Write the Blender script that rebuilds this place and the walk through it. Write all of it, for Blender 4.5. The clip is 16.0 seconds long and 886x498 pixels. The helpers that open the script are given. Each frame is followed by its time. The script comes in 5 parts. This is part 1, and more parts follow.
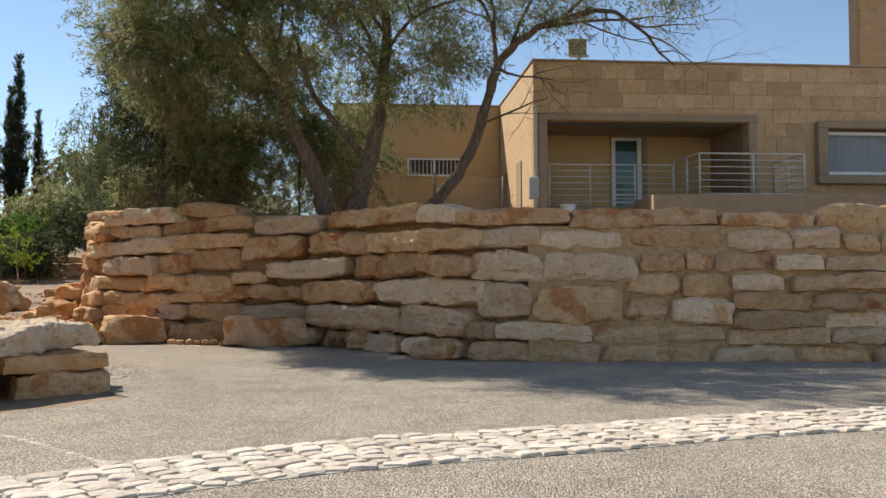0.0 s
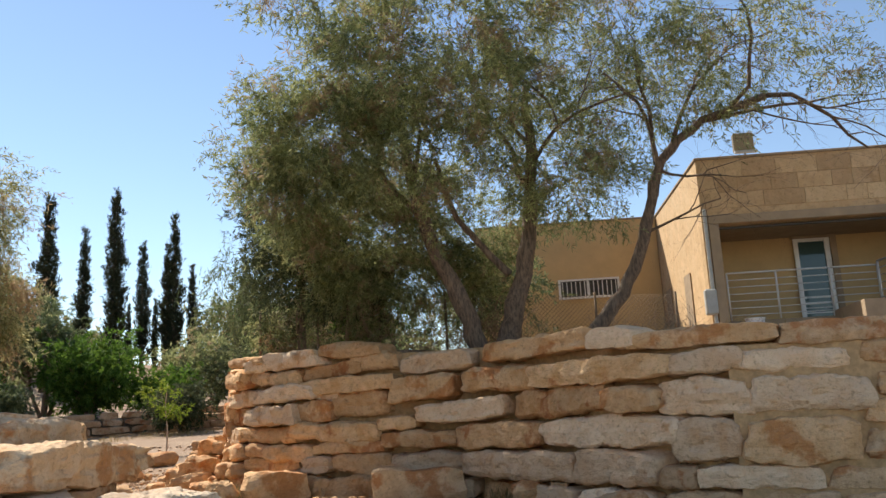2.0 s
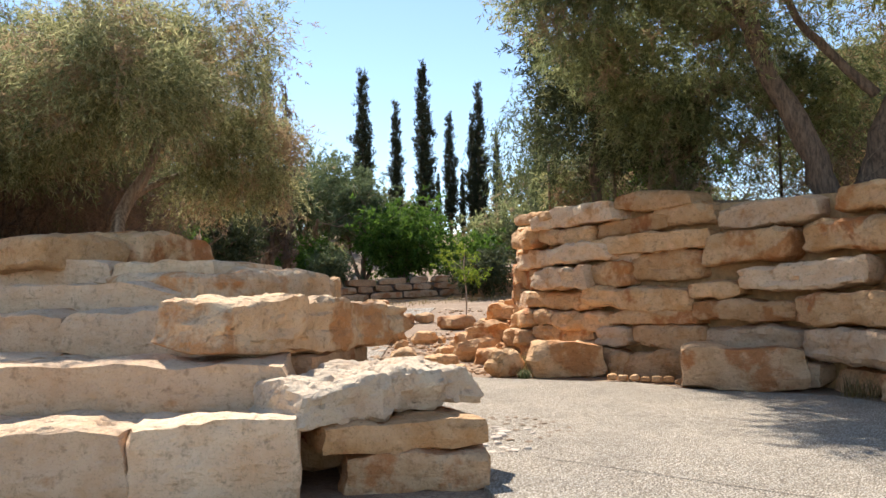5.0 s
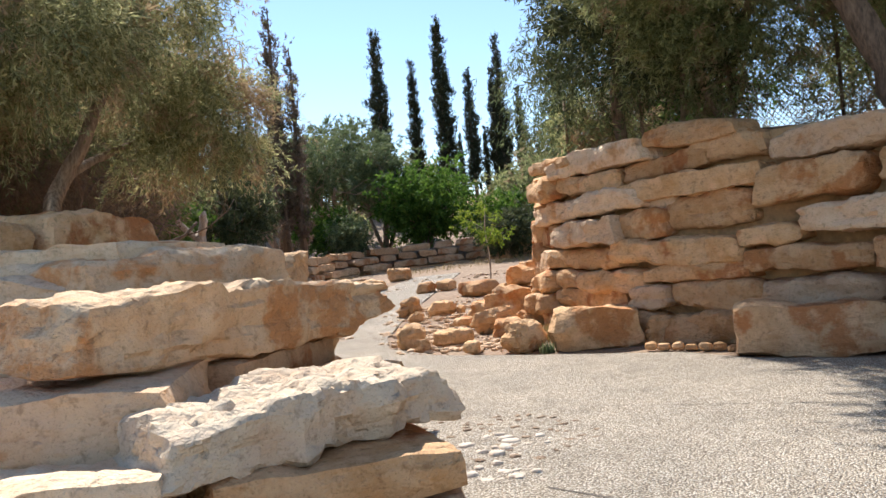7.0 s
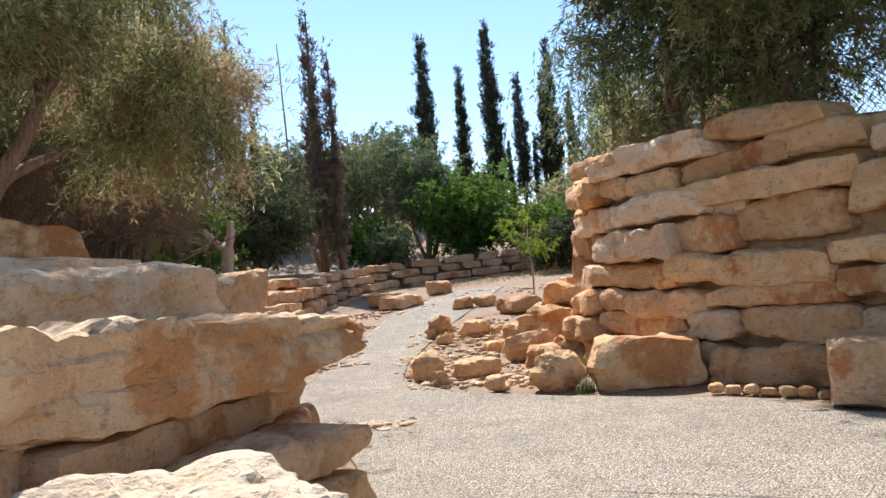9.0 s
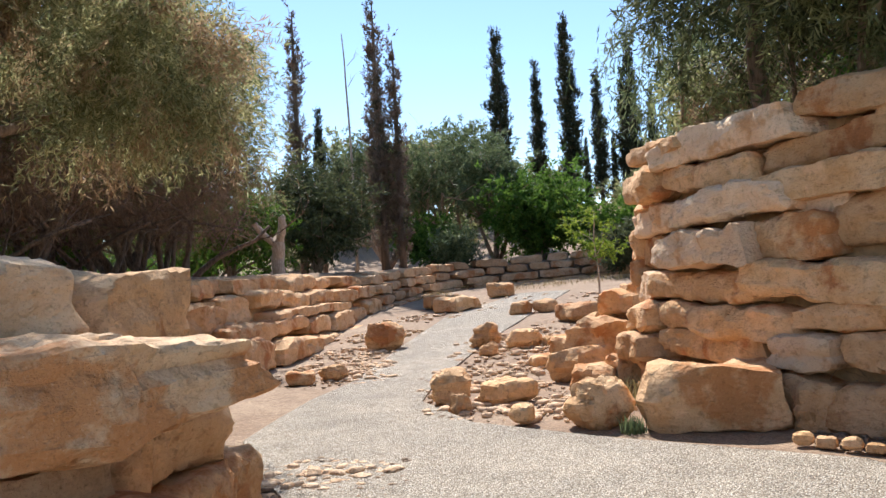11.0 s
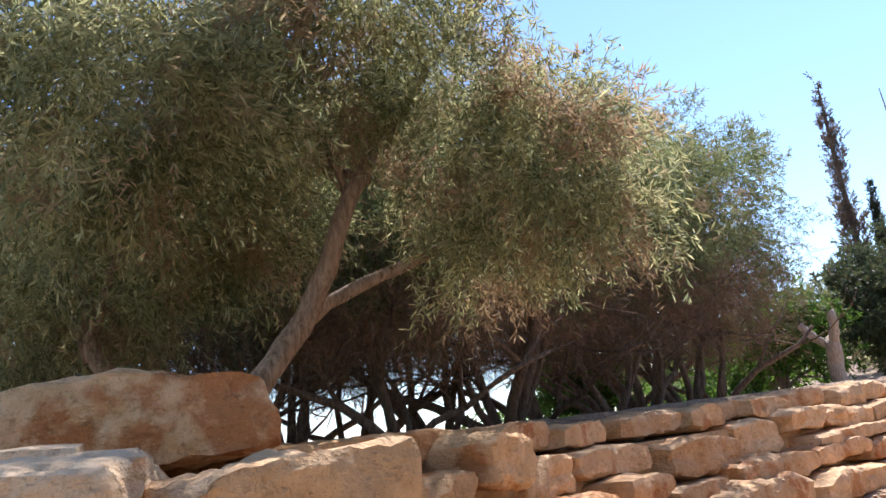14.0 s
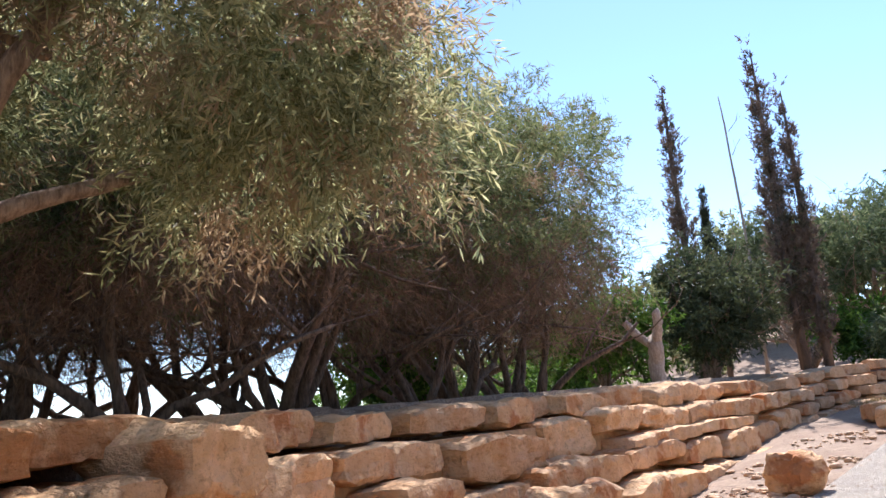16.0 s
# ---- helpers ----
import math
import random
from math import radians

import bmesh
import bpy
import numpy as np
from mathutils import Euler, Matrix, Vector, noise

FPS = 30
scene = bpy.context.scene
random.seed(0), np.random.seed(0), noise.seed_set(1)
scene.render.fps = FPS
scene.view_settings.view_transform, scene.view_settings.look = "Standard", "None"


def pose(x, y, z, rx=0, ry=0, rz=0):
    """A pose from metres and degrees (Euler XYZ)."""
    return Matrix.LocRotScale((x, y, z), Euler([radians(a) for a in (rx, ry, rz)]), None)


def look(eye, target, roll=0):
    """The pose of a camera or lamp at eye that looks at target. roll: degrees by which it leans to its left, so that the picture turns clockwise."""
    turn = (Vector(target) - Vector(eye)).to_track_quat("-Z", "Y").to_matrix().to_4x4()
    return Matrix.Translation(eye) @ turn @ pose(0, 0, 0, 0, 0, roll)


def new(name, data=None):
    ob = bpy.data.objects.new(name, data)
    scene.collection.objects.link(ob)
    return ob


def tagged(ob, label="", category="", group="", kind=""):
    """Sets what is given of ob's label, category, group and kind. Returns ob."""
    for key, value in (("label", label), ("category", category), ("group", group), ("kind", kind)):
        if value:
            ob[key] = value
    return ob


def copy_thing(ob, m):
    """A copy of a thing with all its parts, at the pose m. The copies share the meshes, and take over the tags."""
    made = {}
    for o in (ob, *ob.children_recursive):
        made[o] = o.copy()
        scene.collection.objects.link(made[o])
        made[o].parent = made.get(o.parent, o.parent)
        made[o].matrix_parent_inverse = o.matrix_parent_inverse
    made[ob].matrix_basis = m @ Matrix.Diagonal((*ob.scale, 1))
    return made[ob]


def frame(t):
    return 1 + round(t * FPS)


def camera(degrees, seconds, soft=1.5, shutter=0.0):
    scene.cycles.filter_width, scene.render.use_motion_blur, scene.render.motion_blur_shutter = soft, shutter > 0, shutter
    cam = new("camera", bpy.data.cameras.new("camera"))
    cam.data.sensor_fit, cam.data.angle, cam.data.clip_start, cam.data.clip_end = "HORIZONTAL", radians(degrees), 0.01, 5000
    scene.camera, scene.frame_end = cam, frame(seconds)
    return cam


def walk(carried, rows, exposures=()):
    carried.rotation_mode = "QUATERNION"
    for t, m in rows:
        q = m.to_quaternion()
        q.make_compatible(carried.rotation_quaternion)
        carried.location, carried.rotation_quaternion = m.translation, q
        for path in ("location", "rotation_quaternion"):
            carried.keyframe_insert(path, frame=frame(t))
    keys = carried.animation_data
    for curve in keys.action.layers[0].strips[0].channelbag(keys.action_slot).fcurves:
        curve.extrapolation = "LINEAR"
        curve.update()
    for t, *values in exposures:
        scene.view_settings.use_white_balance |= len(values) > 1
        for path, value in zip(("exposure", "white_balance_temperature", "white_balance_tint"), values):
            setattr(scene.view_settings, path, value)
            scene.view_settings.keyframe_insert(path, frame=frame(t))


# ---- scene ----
cam = camera(56.2, 16.0)
METRES, EYE, TILT, LEAN, TURN = 16.3, 1.5, 0.0, 0.0, 0.0
ROWS = [
    (0.0, 0.0, 0.0, 0.0, 0.0, 2.1, 0.12),
    (0.5, -0.0098, 0.0279, 0.0015, 3.92, 2.06, 0.58),
    (1.0, -0.0167, 0.0563, 0.0052, 4.86, 2.29, 1.5),
    (1.5, -0.0273, 0.0892, 0.0093, 9.02, 9.4, 2.02),
    (2.0, -0.0304, 0.1177, 0.0087, 9.86, 11.36, 2.85),
    (2.5, -0.032, 0.1426, 0.0057, 16.89, 11.2, 4.0),
    (3.0, -0.0364, 0.1687, 0.0035, 20.59, 8.28, 4.04),
    (3.5, -0.042, 0.195, 0.0023, 30.64, 4.12, 4.91),
    (4.0, -0.0552, 0.2268, 0.0034, 33.34, 3.94, 5.11),
    (4.5, -0.0634, 0.2616, 0.0028, 32.23, 3.79, 4.55),
    (5.0, -0.0745, 0.2943, 0.0012, 30.83, 3.32, 1.2),
    (7.5, -0.1263, 0.4504, 0.0045, 33.56, 0.63, 5.48),
    (8.0, -0.1392, 0.4819, 0.0052, 33.4, 0.71, 4.49),
    (8.5, -0.152, 0.5107, 0.0063, 38.01, 1.22, 3.84),
    (9.0, -0.1623, 0.5423, 0.0074, 36.99, 1.91, 4.85),
    (11.5, -0.2104, 0.6844, 0.008, 47.6, 2.44, 1.97),
    (12.0, -0.2205, 0.7109, 0.0083, 58.65, 2.67, 0.35),
    (12.5, -0.2344, 0.7362, 0.0117, 64.56, 4.08, 3.77),
    (13.0, -0.2427, 0.7649, 0.0141, 76.67, 9.72, 6.06),
    (13.5, -0.26, 0.7869, 0.0136, 81.49, 10.25, 7.19),
    (14.0, -0.282, 0.8059, 0.0144, 81.81, 13.69, 7.29),
    (14.5, -0.3051, 0.8241, 0.0149, 85.71, 14.58, 6.09),
    (15.0, -0.3364, 0.8391, 0.0155, 82.96, 14.01, 6.56),
    (15.5, -0.3644, 0.8597, 0.0138, 75.47, 12.31, 5.52),
    (16.0, -0.3938, 0.8797, 0.0136, 70.69, 11.64, 5.2),
]
walk(cam, [(t, pose(0, 0, EYE, TILT, LEAN, TURN) @ pose(METRES * x, METRES * y, METRES * z, 90 + pitch, roll, yaw)) for t, x, y, z, yaw, pitch, roll in ROWS],
     [(0.0, 0.6, 6400, 10), (2.0, 0.92, 6550, 10), (4.0, 1.1, 6350, 11), (9.0, 1.1, 5900, 11), (12.0, 1.1, 5800, 12), (14.0, 1.38, 5650, 15), (16.0, 1.38, 5550, 17)])

# ---- world, sun, exposure ----
SUN_YAW, SUN_UP = 54.0, 47.0
sun_dir = Vector((-math.sin(radians(SUN_YAW)) * math.cos(radians(SUN_UP)), math.cos(radians(SUN_YAW)) * math.cos(radians(SUN_UP)), math.sin(radians(SUN_UP))))
world = bpy.data.worlds.new("sky")
scene.world = world
world.use_nodes = True
wn = world.node_tree.nodes
sky = wn.new("ShaderNodeTexSky")
sky.sky_type, sky.sun_disc = "NISHITA", False
sky.sun_elevation, sky.sun_rotation = radians(SUN_UP), radians(-SUN_YAW)
sky.dust_density, sky.ozone_density, sky.air_density = 0.04, 1.0, 1.0
wn["Background"].inputs["Strength"].default_value = 0.09
world.node_tree.links.new(sky.outputs[0], wn["Background"].inputs["Color"])
sun_data = bpy.data.lights.new("sun", "SUN")
sun_data.energy, sun_data.angle, sun_data.color = 4.0, radians(0.55), (1.0, 0.93, 0.82)
sun = new("sun", sun_data)
sun.matrix_world = look(sun_dir * 60, (0, 0, 0))


# ---- materials ----
def material(name, rough=0.8, metal=0.0):
    m = bpy.data.materials.new(name)
    m.use_nodes = True
    t = m.node_tree
    b = t.nodes["Principled BSDF"]
    b.inputs["Roughness"].default_value, b.inputs["Metallic"].default_value = rough, metal
    return m, t, b


def node(t, kind, **sockets):
    n = t.nodes.new("ShaderNode" + kind)
    for key, value in sockets.items():
        n.inputs[key.replace("_", " ")].default_value = value
    return n


def ramp(t, fac, *stops):
    n = t.nodes.new("ShaderNodeValToRGB")
    e = n.color_ramp.elements
    while len(e) < len(stops):
        e.new(0.5)
    for el, (at, c) in zip(e, stops):
        el.position, el.color = at, (*c, 1) if len(c) == 3 else c
    t.links.new(fac, n.inputs[0])
    return n.outputs[0]


def mix(t, fac, a, b, mode="MIX"):
    n = t.nodes.new("ShaderNodeMix")
    n.data_type, n.blend_type = "RGBA", mode
    for sock, v in ((n.inputs[0], fac), (n.inputs[6], a), (n.inputs[7], b)):
        if hasattr(v, "links"):
            t.links.new(v, sock)
        else:
            sock.default_value = v if isinstance(v, (int, float)) else (*v, 1)
    return n.outputs[2]


def coords(t, world_space=False):
    """Positions in metres, shifted for each object so that no two pieces look alike."""
    if world_space:
        return t.nodes.new("ShaderNodeNewGeometry").outputs["Position"]
    tc, oi = t.nodes.new("ShaderNodeTexCoord"), t.nodes.new("ShaderNodeObjectInfo")
    mul = t.nodes.new("ShaderNodeMath")
    mul.operation = "MULTIPLY"
    mul.inputs[1].default_value = 57.0
    t.links.new(oi.outputs["Random"], mul.inputs[0])
    add = t.nodes.new("ShaderNodeVectorMath")
    t.links.new(tc.outputs["Object"], add.inputs[0])
    t.links.new(mul.outputs[0], add.inputs[1])
    return add.outputs[0]


def noise_tex(t, vec, scale, detail=4, rough=0.55):
    n = node(t, "TexNoise", Scale=scale, Detail=detail, Roughness=rough)
    t.links.new(vec, n.inputs["Vector"])
    return n.outputs["Fac"]


def bump(t, b, height, strength, distance, below=None):
    n = node(t, "Bump", Strength=strength, Distance=distance)
    t.links.new(height, n.inputs["Height"])
    if below:
        t.links.new(below, n.inputs["Normal"])
    t.links.new(n.outputs[0], b.inputs["Normal"])
    return n.outputs[0]


def rock_material(name, pale, mid, rust, rust_at=0.56, grain=1.0, chalk_at=0.54):
    """Weathered limestone: cream and tan crust, sharp-edged rust patches, chalky scars, bedding lines and pits."""
    m, t, b = material(name, 0.9)
    b.inputs["Specular IOR Level"].default_value = 0.25
    v = coords(t)
    flat = t.nodes.new("ShaderNodeMapping")
    flat.inputs["Scale"].default_value = (0.9, 0.9, 2.1)
    t.links.new(v, flat.inputs[0])
    crust = noise_tex(t, v, 2.6, 11, 0.68)
    patch = noise_tex(t, v, 1.15, 9, 0.6)
    scar = noise_tex(t, v, 3.1, 10, 0.66)
    bed = noise_tex(t, flat.outputs[0], 4.2, 10, 0.7)
    grit = noise_tex(t, v, 70, 4, 0.75)
    rough = noise_tex(t, v, 13, 8, 0.72)
    dark = tuple(c * k for c, k in zip(mid, (0.42, 0.37, 0.33)))
    chalk = (min(0.9, pale[0] * 1.1), pale[1] * 1.06, pale[2] * 1.05)
    c = mix(t, ramp(t, crust, (0.36, (0, 0, 0)), (0.62, (1, 1, 1))), mid, pale)
    c = mix(t, ramp(t, patch, (rust_at - 0.01, (0, 0, 0)), (rust_at + 0.035, (0.92, 0.92, 0.92))), c, rust)
    c = mix(t, ramp(t, bed, (0.31, (0.5, 0.5, 0.5)), (0.41, (0, 0, 0))), c, dark)
    c = mix(t, ramp(t, scar, (chalk_at - 0.03, (0, 0, 0)), (chalk_at + 0.09, (0.8, 0.8, 0.8))), c, chalk)
    c = mix(t, ramp(t, rough, (0.34, (0.55, 0.55, 0.55)), (0.46, (0, 0, 0))), c, dark)
    c = mix(t, ramp(t, grit, (0.33, (0.6, 0.6, 0.6)), (0.42, (0, 0, 0))), c, dark)
    c = mix(t, ramp(t, grit, (0.58, (0, 0, 0)), (0.7, (0.5, 0.5, 0.5))), c, chalk)
    oi = t.nodes.new("ShaderNodeObjectInfo")
    tone = ramp(t, oi.outputs["Random"], (0.0, (0.74, 0.66, 0.61)), (0.5, (0.92, 0.85, 0.81)), (1.0, (1.04, 0.98, 0.94)))
    t.links.new(mix(t, 1.0, c, tone, "MULTIPLY"), b.inputs["Base Color"])
    pit = node(t, "TexVoronoi", Scale=13.0)
    t.links.new(v, pit.inputs["Vector"])
    ledges, waves, knobs = noise_tex(t, flat.outputs[0], 4.2, 5, 0.58), noise_tex(t, v, 3.0, 4, 0.55), noise_tex(t, v, 14, 5, 0.62)
    n1 = bump(t, b, ledges, 0.9 * grain, 0.075)
    n2 = bump(t, b, waves, 0.7 * grain, 0.06, n1)
    n3 = bump(t, b, knobs, 0.9 * grain, 0.035, n2)
    n4 = bump(t, b, ramp(t, pit.outputs["Distance"], (0.08, (0, 0, 0)), (0.3, (1, 1, 1))), 0.4 * grain, 0.01, n3)
    bump(t, b, noise_tex(t, v, 60, 2, 0.5), 0.6, 0.005, n4)
    return m


ROCK = rock_material("warm limestone", (0.79, 0.55, 0.31), (0.64, 0.37, 0.155), (0.5, 0.21, 0.075), 0.57)
# duller twin of ROCK: greyer stone, with shade mixed into its colour
ROCK_SHADE = rock_material("grey-brown limestone darkened for shade", (0.68, 0.49, 0.3), (0.54, 0.34, 0.17), (0.47, 0.21, 0.08), 0.56)
ROCK_PALE = rock_material("pale limestone", (0.86, 0.67, 0.46), (0.8, 0.55, 0.33), (0.66, 0.37, 0.17), 0.61, 1.0, 0.49)
ROCK_RED = rock_material("rust-stained limestone", (0.86, 0.67, 0.44), (0.8, 0.54, 0.3), (0.68, 0.34, 0.135), 0.5, 1.0, 0.53)
ROCK_WHITE = rock_material("white broken limestone", (0.88, 0.76, 0.58), (0.84, 0.66, 0.46), (0.7, 0.42, 0.22), 0.64, 1.0, 0.46)
ROCK_WARM = rock_material("orange limestone", (0.76, 0.53, 0.3), (0.64, 0.38, 0.17), (0.54, 0.25, 0.09), 0.55)
COBBLE = rock_material("white cobble", (0.86, 0.8, 0.68), (0.78, 0.7, 0.57), (0.7, 0.57, 0.4), 0.68, 0.4)


def pavement_material():
    m, t, b = material("exposed aggregate", 0.9)
    b.inputs["Specular IOR Level"].default_value = 0.25
    v = coords(t, True)
    vor = node(t, "TexVoronoi", Scale=70.0)
    t.links.new(v, vor.inputs["Vector"])
    peb = ramp(t, vor.outputs["Color"], (0.12, (0.26, 0.21, 0.16)), (0.35, (0.56, 0.48, 0.37)), (0.6, (0.7, 0.61, 0.485)), (0.85, (0.86, 0.8, 0.69)))
    c = mix(t, ramp(t, vor.outputs["Distance"], (0.42, (0, 0, 0)), (0.66, (1, 1, 1))), peb, (0.24, 0.195, 0.145))
    wide, stain = noise_tex(t, v, 0.45, 7, 0.65), noise_tex(t, v, 2.3, 8, 0.7)
    c = mix(t, 1.0, c, ramp(t, wide, (0.3, (0.86, 0.85, 0.84)), (0.7, (1.12, 1.09, 1.05))), "MULTIPLY")
    c = mix(t, 1.0, c, ramp(t, stain, (0.35, (0.86, 0.85, 0.84)), (0.55, (1.06, 1.05, 1.04))), "MULTIPLY")
    t.links.new(c, b.inputs["Base Color"])
    inv = node(t, "Math")
    inv.operation, inv.inputs[0].default_value = "SUBTRACT", 1.0
    t.links.new(vor.outputs["Distance"], inv.inputs[1])
    n1 = bump(t, b, inv.outputs[0], 1.0, 0.02)
    bump(t, b, noise_tex(t, v, 3, 3), 0.3, 0.03, n1)
    return m


def soil_material(name, a, c2, leaf):
    m, t, b = material(name, 0.95)
    v = coords(t, True)
    c = mix(t, ramp(t, noise_tex(t, v, 0.6, 5, 0.65), (0.35, (0, 0, 0)), (0.65, (1, 1, 1))), a, c2)
    c = mix(t, ramp(t, noise_tex(t, v, 30, 6, 0.8), (0.44, (0.85, 0.85, 0.85)), (0.54, (0, 0, 0))), c, leaf)
    c = mix(t, ramp(t, noise_tex(t, v, 4.5, 8, 0.75), (0.4, (0.6, 0.6, 0.6)), (0.52, (0, 0, 0))), c, leaf)
    c = mix(t, ramp(t, noise_tex(t, v, 55, 4, 0.8), (0.6, (0, 0, 0)), (0.66, (0.8, 0.8, 0.8))), c, tuple(min(0.8, x * 1.6) for x in c2))
    t.links.new(c, b.inputs["Base Color"])
    n1 = bump(t, b, noise_tex(t, v, 2.2, 5, 0.65), 0.8, 0.12)
    bump(t, b, noise_tex(t, v, 40, 4, 0.7), 0.7, 0.02, n1)
    return m


def plain(name, colour, rough=0.6, metal=0.0, spread=0.12, scale=8.0, relief=0.15):
    m, t, b = material(name, rough, metal)
    v = coords(t)
    n = noise_tex(t, v, scale, 5, 0.65)
    lo, hi = [x * (1 - spread) for x in colour], [min(1, x * (1 + spread)) for x in colour]
    t.links.new(ramp(t, n, (0.3, lo), (0.7, hi)), b.inputs["Base Color"])
    bump(t, b, noise_tex(t, v, scale * 6, 3), relief, 0.01)
    return m


def bark_material(name, a, c2):
    m, t, b = material(name, 0.92)
    v = coords(t)
    mp = t.nodes.new("ShaderNodeMapping")
    mp.inputs["Scale"].default_value = (1, 1, 0.22)
    t.links.new(v, mp.inputs[0])
    n = noise_tex(t, mp.outputs[0], 22, 5, 0.7)
    t.links.new(ramp(t, n, (0.35, a), (0.65, c2)), b.inputs["Base Color"])
    bump(t, b, n, 0.9, 0.03)
    return m


def leaf_material(name, dark, light, dry=None, dry_share=0.0, glow=0.35):
    m, t, b = material(name, 0.65)
    b.inputs["Specular IOR Level"].default_value = 0.2
    g = t.nodes.new("ShaderNodeNewGeometry")
    c = ramp(t, g.outputs["Random Per Island"], (0.0, dark), (1.0, light))
    spray = noise_tex(t, g.outputs["Position"], 2.1, 4, 0.6)
    c = mix(t, 1.0, c, ramp(t, spray, (0.36, (0.62, 0.7, 0.62)), (0.62, (1.22, 1.16, 1.0))), "MULTIPLY")
    if dry:
        n = noise_tex(t, g.outputs["Position"], 1.3, 5, 0.6)
        c = mix(t, ramp(t, n, (0.57 - dry_share, (0, 0, 0)), (0.64 - dry_share, (0.9, 0.9, 0.9))), c, dry)
    t.links.new(c, b.inputs["Base Color"])
    tr = t.nodes.new("ShaderNodeBsdfTranslucent")
    t.links.new(c, tr.inputs[0])
    mx = t.nodes.new("ShaderNodeMixShader")
    mx.inputs[0].default_value = glow
    t.links.new(b.outputs[0], mx.inputs[1])
    t.links.new(tr.outputs[0], mx.inputs[2])
    t.links.new(mx.outputs[0], t.nodes["Material Output"].inputs["Surface"])
    return m


PAVING = pavement_material()
SOIL = soil_material("sandy soil", (0.3, 0.185, 0.105), (0.46, 0.33, 0.21), (0.2, 0.125, 0.075))
TWIG = leaf_material("dry brown twig", (0.16, 0.095, 0.07), (0.36, 0.23, 0.16), None, 0, 0.2)
MORTAR = plain("earth fill", (0.46, 0.29, 0.14), 0.95, spread=0.3, relief=0.6)
JOINT = plain("joint filler", (0.16, 0.13, 0.1), 0.95)
ASHLAR = rock_material("sawn ochre stone", (0.62, 0.47, 0.28), (0.56, 0.4, 0.22), (0.52, 0.36, 0.19), 0.62, 0.15)
RENDER_WALL = plain("ochre render", (0.58, 0.4, 0.19), 0.9, spread=0.08, scale=2.0)
CONCRETE = plain("brown cast concrete", (0.33, 0.24, 0.15), 0.85, spread=0.15, scale=3.0)
RAIL = plain("galvanised rail paint", (0.62, 0.58, 0.52), 0.45, 0.2, 0.08)
WHITE = plain("white paint", (0.78, 0.76, 0.72), 0.5)
DARK = plain("dark metal", (0.06, 0.055, 0.05), 0.5, 0.5)
GREY = plain("grey plastic", (0.4, 0.4, 0.37), 0.6)
CURTAIN = plain("pale curtain", (0.6, 0.63, 0.66), 0.9)
BARK = bark_material("tan bark", (0.16, 0.1, 0.06), (0.42, 0.29, 0.19))
BARK_DARK = bark_material("dark bark", (0.07, 0.048, 0.033), (0.24, 0.165, 0.11))
BARK_PALE = bark_material("pale dead wood", (0.3, 0.22, 0.16), (0.55, 0.44, 0.34))
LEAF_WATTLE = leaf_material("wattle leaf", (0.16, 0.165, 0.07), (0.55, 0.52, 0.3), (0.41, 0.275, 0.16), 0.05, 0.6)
LEAF_TAMARISK = leaf_material("tamarisk leaf", (0.15, 0.17, 0.075), (0.4, 0.41, 0.21), (0.36, 0.25, 0.15), 0.03, 0.6)
LEAF_GROVE = leaf_material("deep green tamarisk leaf", (0.1, 0.12, 0.05), (0.29, 0.31, 0.15), (0.3, 0.2, 0.12), 0.02, 0.5)
LEAF_DARK = leaf_material("dark leaf", (0.055, 0.065, 0.032), (0.13, 0.145, 0.07), None, 0, 0.35)
LEAF_CYPRESS = leaf_material("cypress leaf", (0.03, 0.036, 0.02), (0.075, 0.08, 0.045), (0.08, 0.065, 0.045), 0.0, 0.25)
LEAF_CYPRESS_DRY = leaf_material("dry cypress leaf", (0.07, 0.065, 0.045), (0.16, 0.13, 0.09), (0.2, 0.14, 0.1), 0.14, 0.3)
LEAF_GREEN = leaf_material("fresh green leaf", (0.05, 0.11, 0.015), (0.17, 0.27, 0.05), None, 0, 0.5)
LEAF_LIME = leaf_material("yellow-green leaf", (0.12, 0.2, 0.02), (0.34, 0.4, 0.06), None, 0, 0.5)
LEAF_PALE = leaf_material("grey-green leaf", (0.09, 0.12, 0.06), (0.22, 0.25, 0.13), None, 0, 0.4)
GRASS_DRY = leaf_material("dry grass", (0.22, 0.15, 0.07), (0.42, 0.32, 0.16), None, 0, 0.3)
m_glass, t_glass, b_glass = material("window glass", 0.05)
b_glass.inputs["Base Color"].default_value = (0.05, 0.09, 0.09, 1)
DOOR_GLASS = m_glass
GLASS, t_clear, b_clear = material("clear window glass", 0.02)
b_clear.inputs["Transmission Weight"].default_value = 1.0
b_clear.inputs["IOR"].default_value = 1.2


# ---- mesh helpers ----
def mesh_of(name, verts, faces, mat, smooth=True):
    me = bpy.data.meshes.new(name)
    me.from_pydata([tuple(v) for v in verts], [], [tuple(f) for f in faces])
    me.materials.append(mat)
    if smooth:
        me.polygons.foreach_set("use_smooth", [True] * len(me.polygons))
    me.update()
    return me


def part(name, me, parent, m=None, label=""):
    """A part under its thing; m and the mesh are given in the world."""
    ob = new(name, me)
    ob.parent = parent
    at, up = Matrix(), parent
    while up is not None:
        at, up = up.matrix_basis @ at, up.parent
    ob.matrix_basis = at.inverted() @ (m if m is not None else Matrix())
    if label:
        ob["label"] = label
    return ob


def empty(name, at, label, category, group="", kind=""):
    ob = new(name)
    ob.matrix_basis = Matrix.Translation(at)
    ob.empty_display_size = 0.2
    return tagged(ob, label, category, group, kind)


BOXES = {}


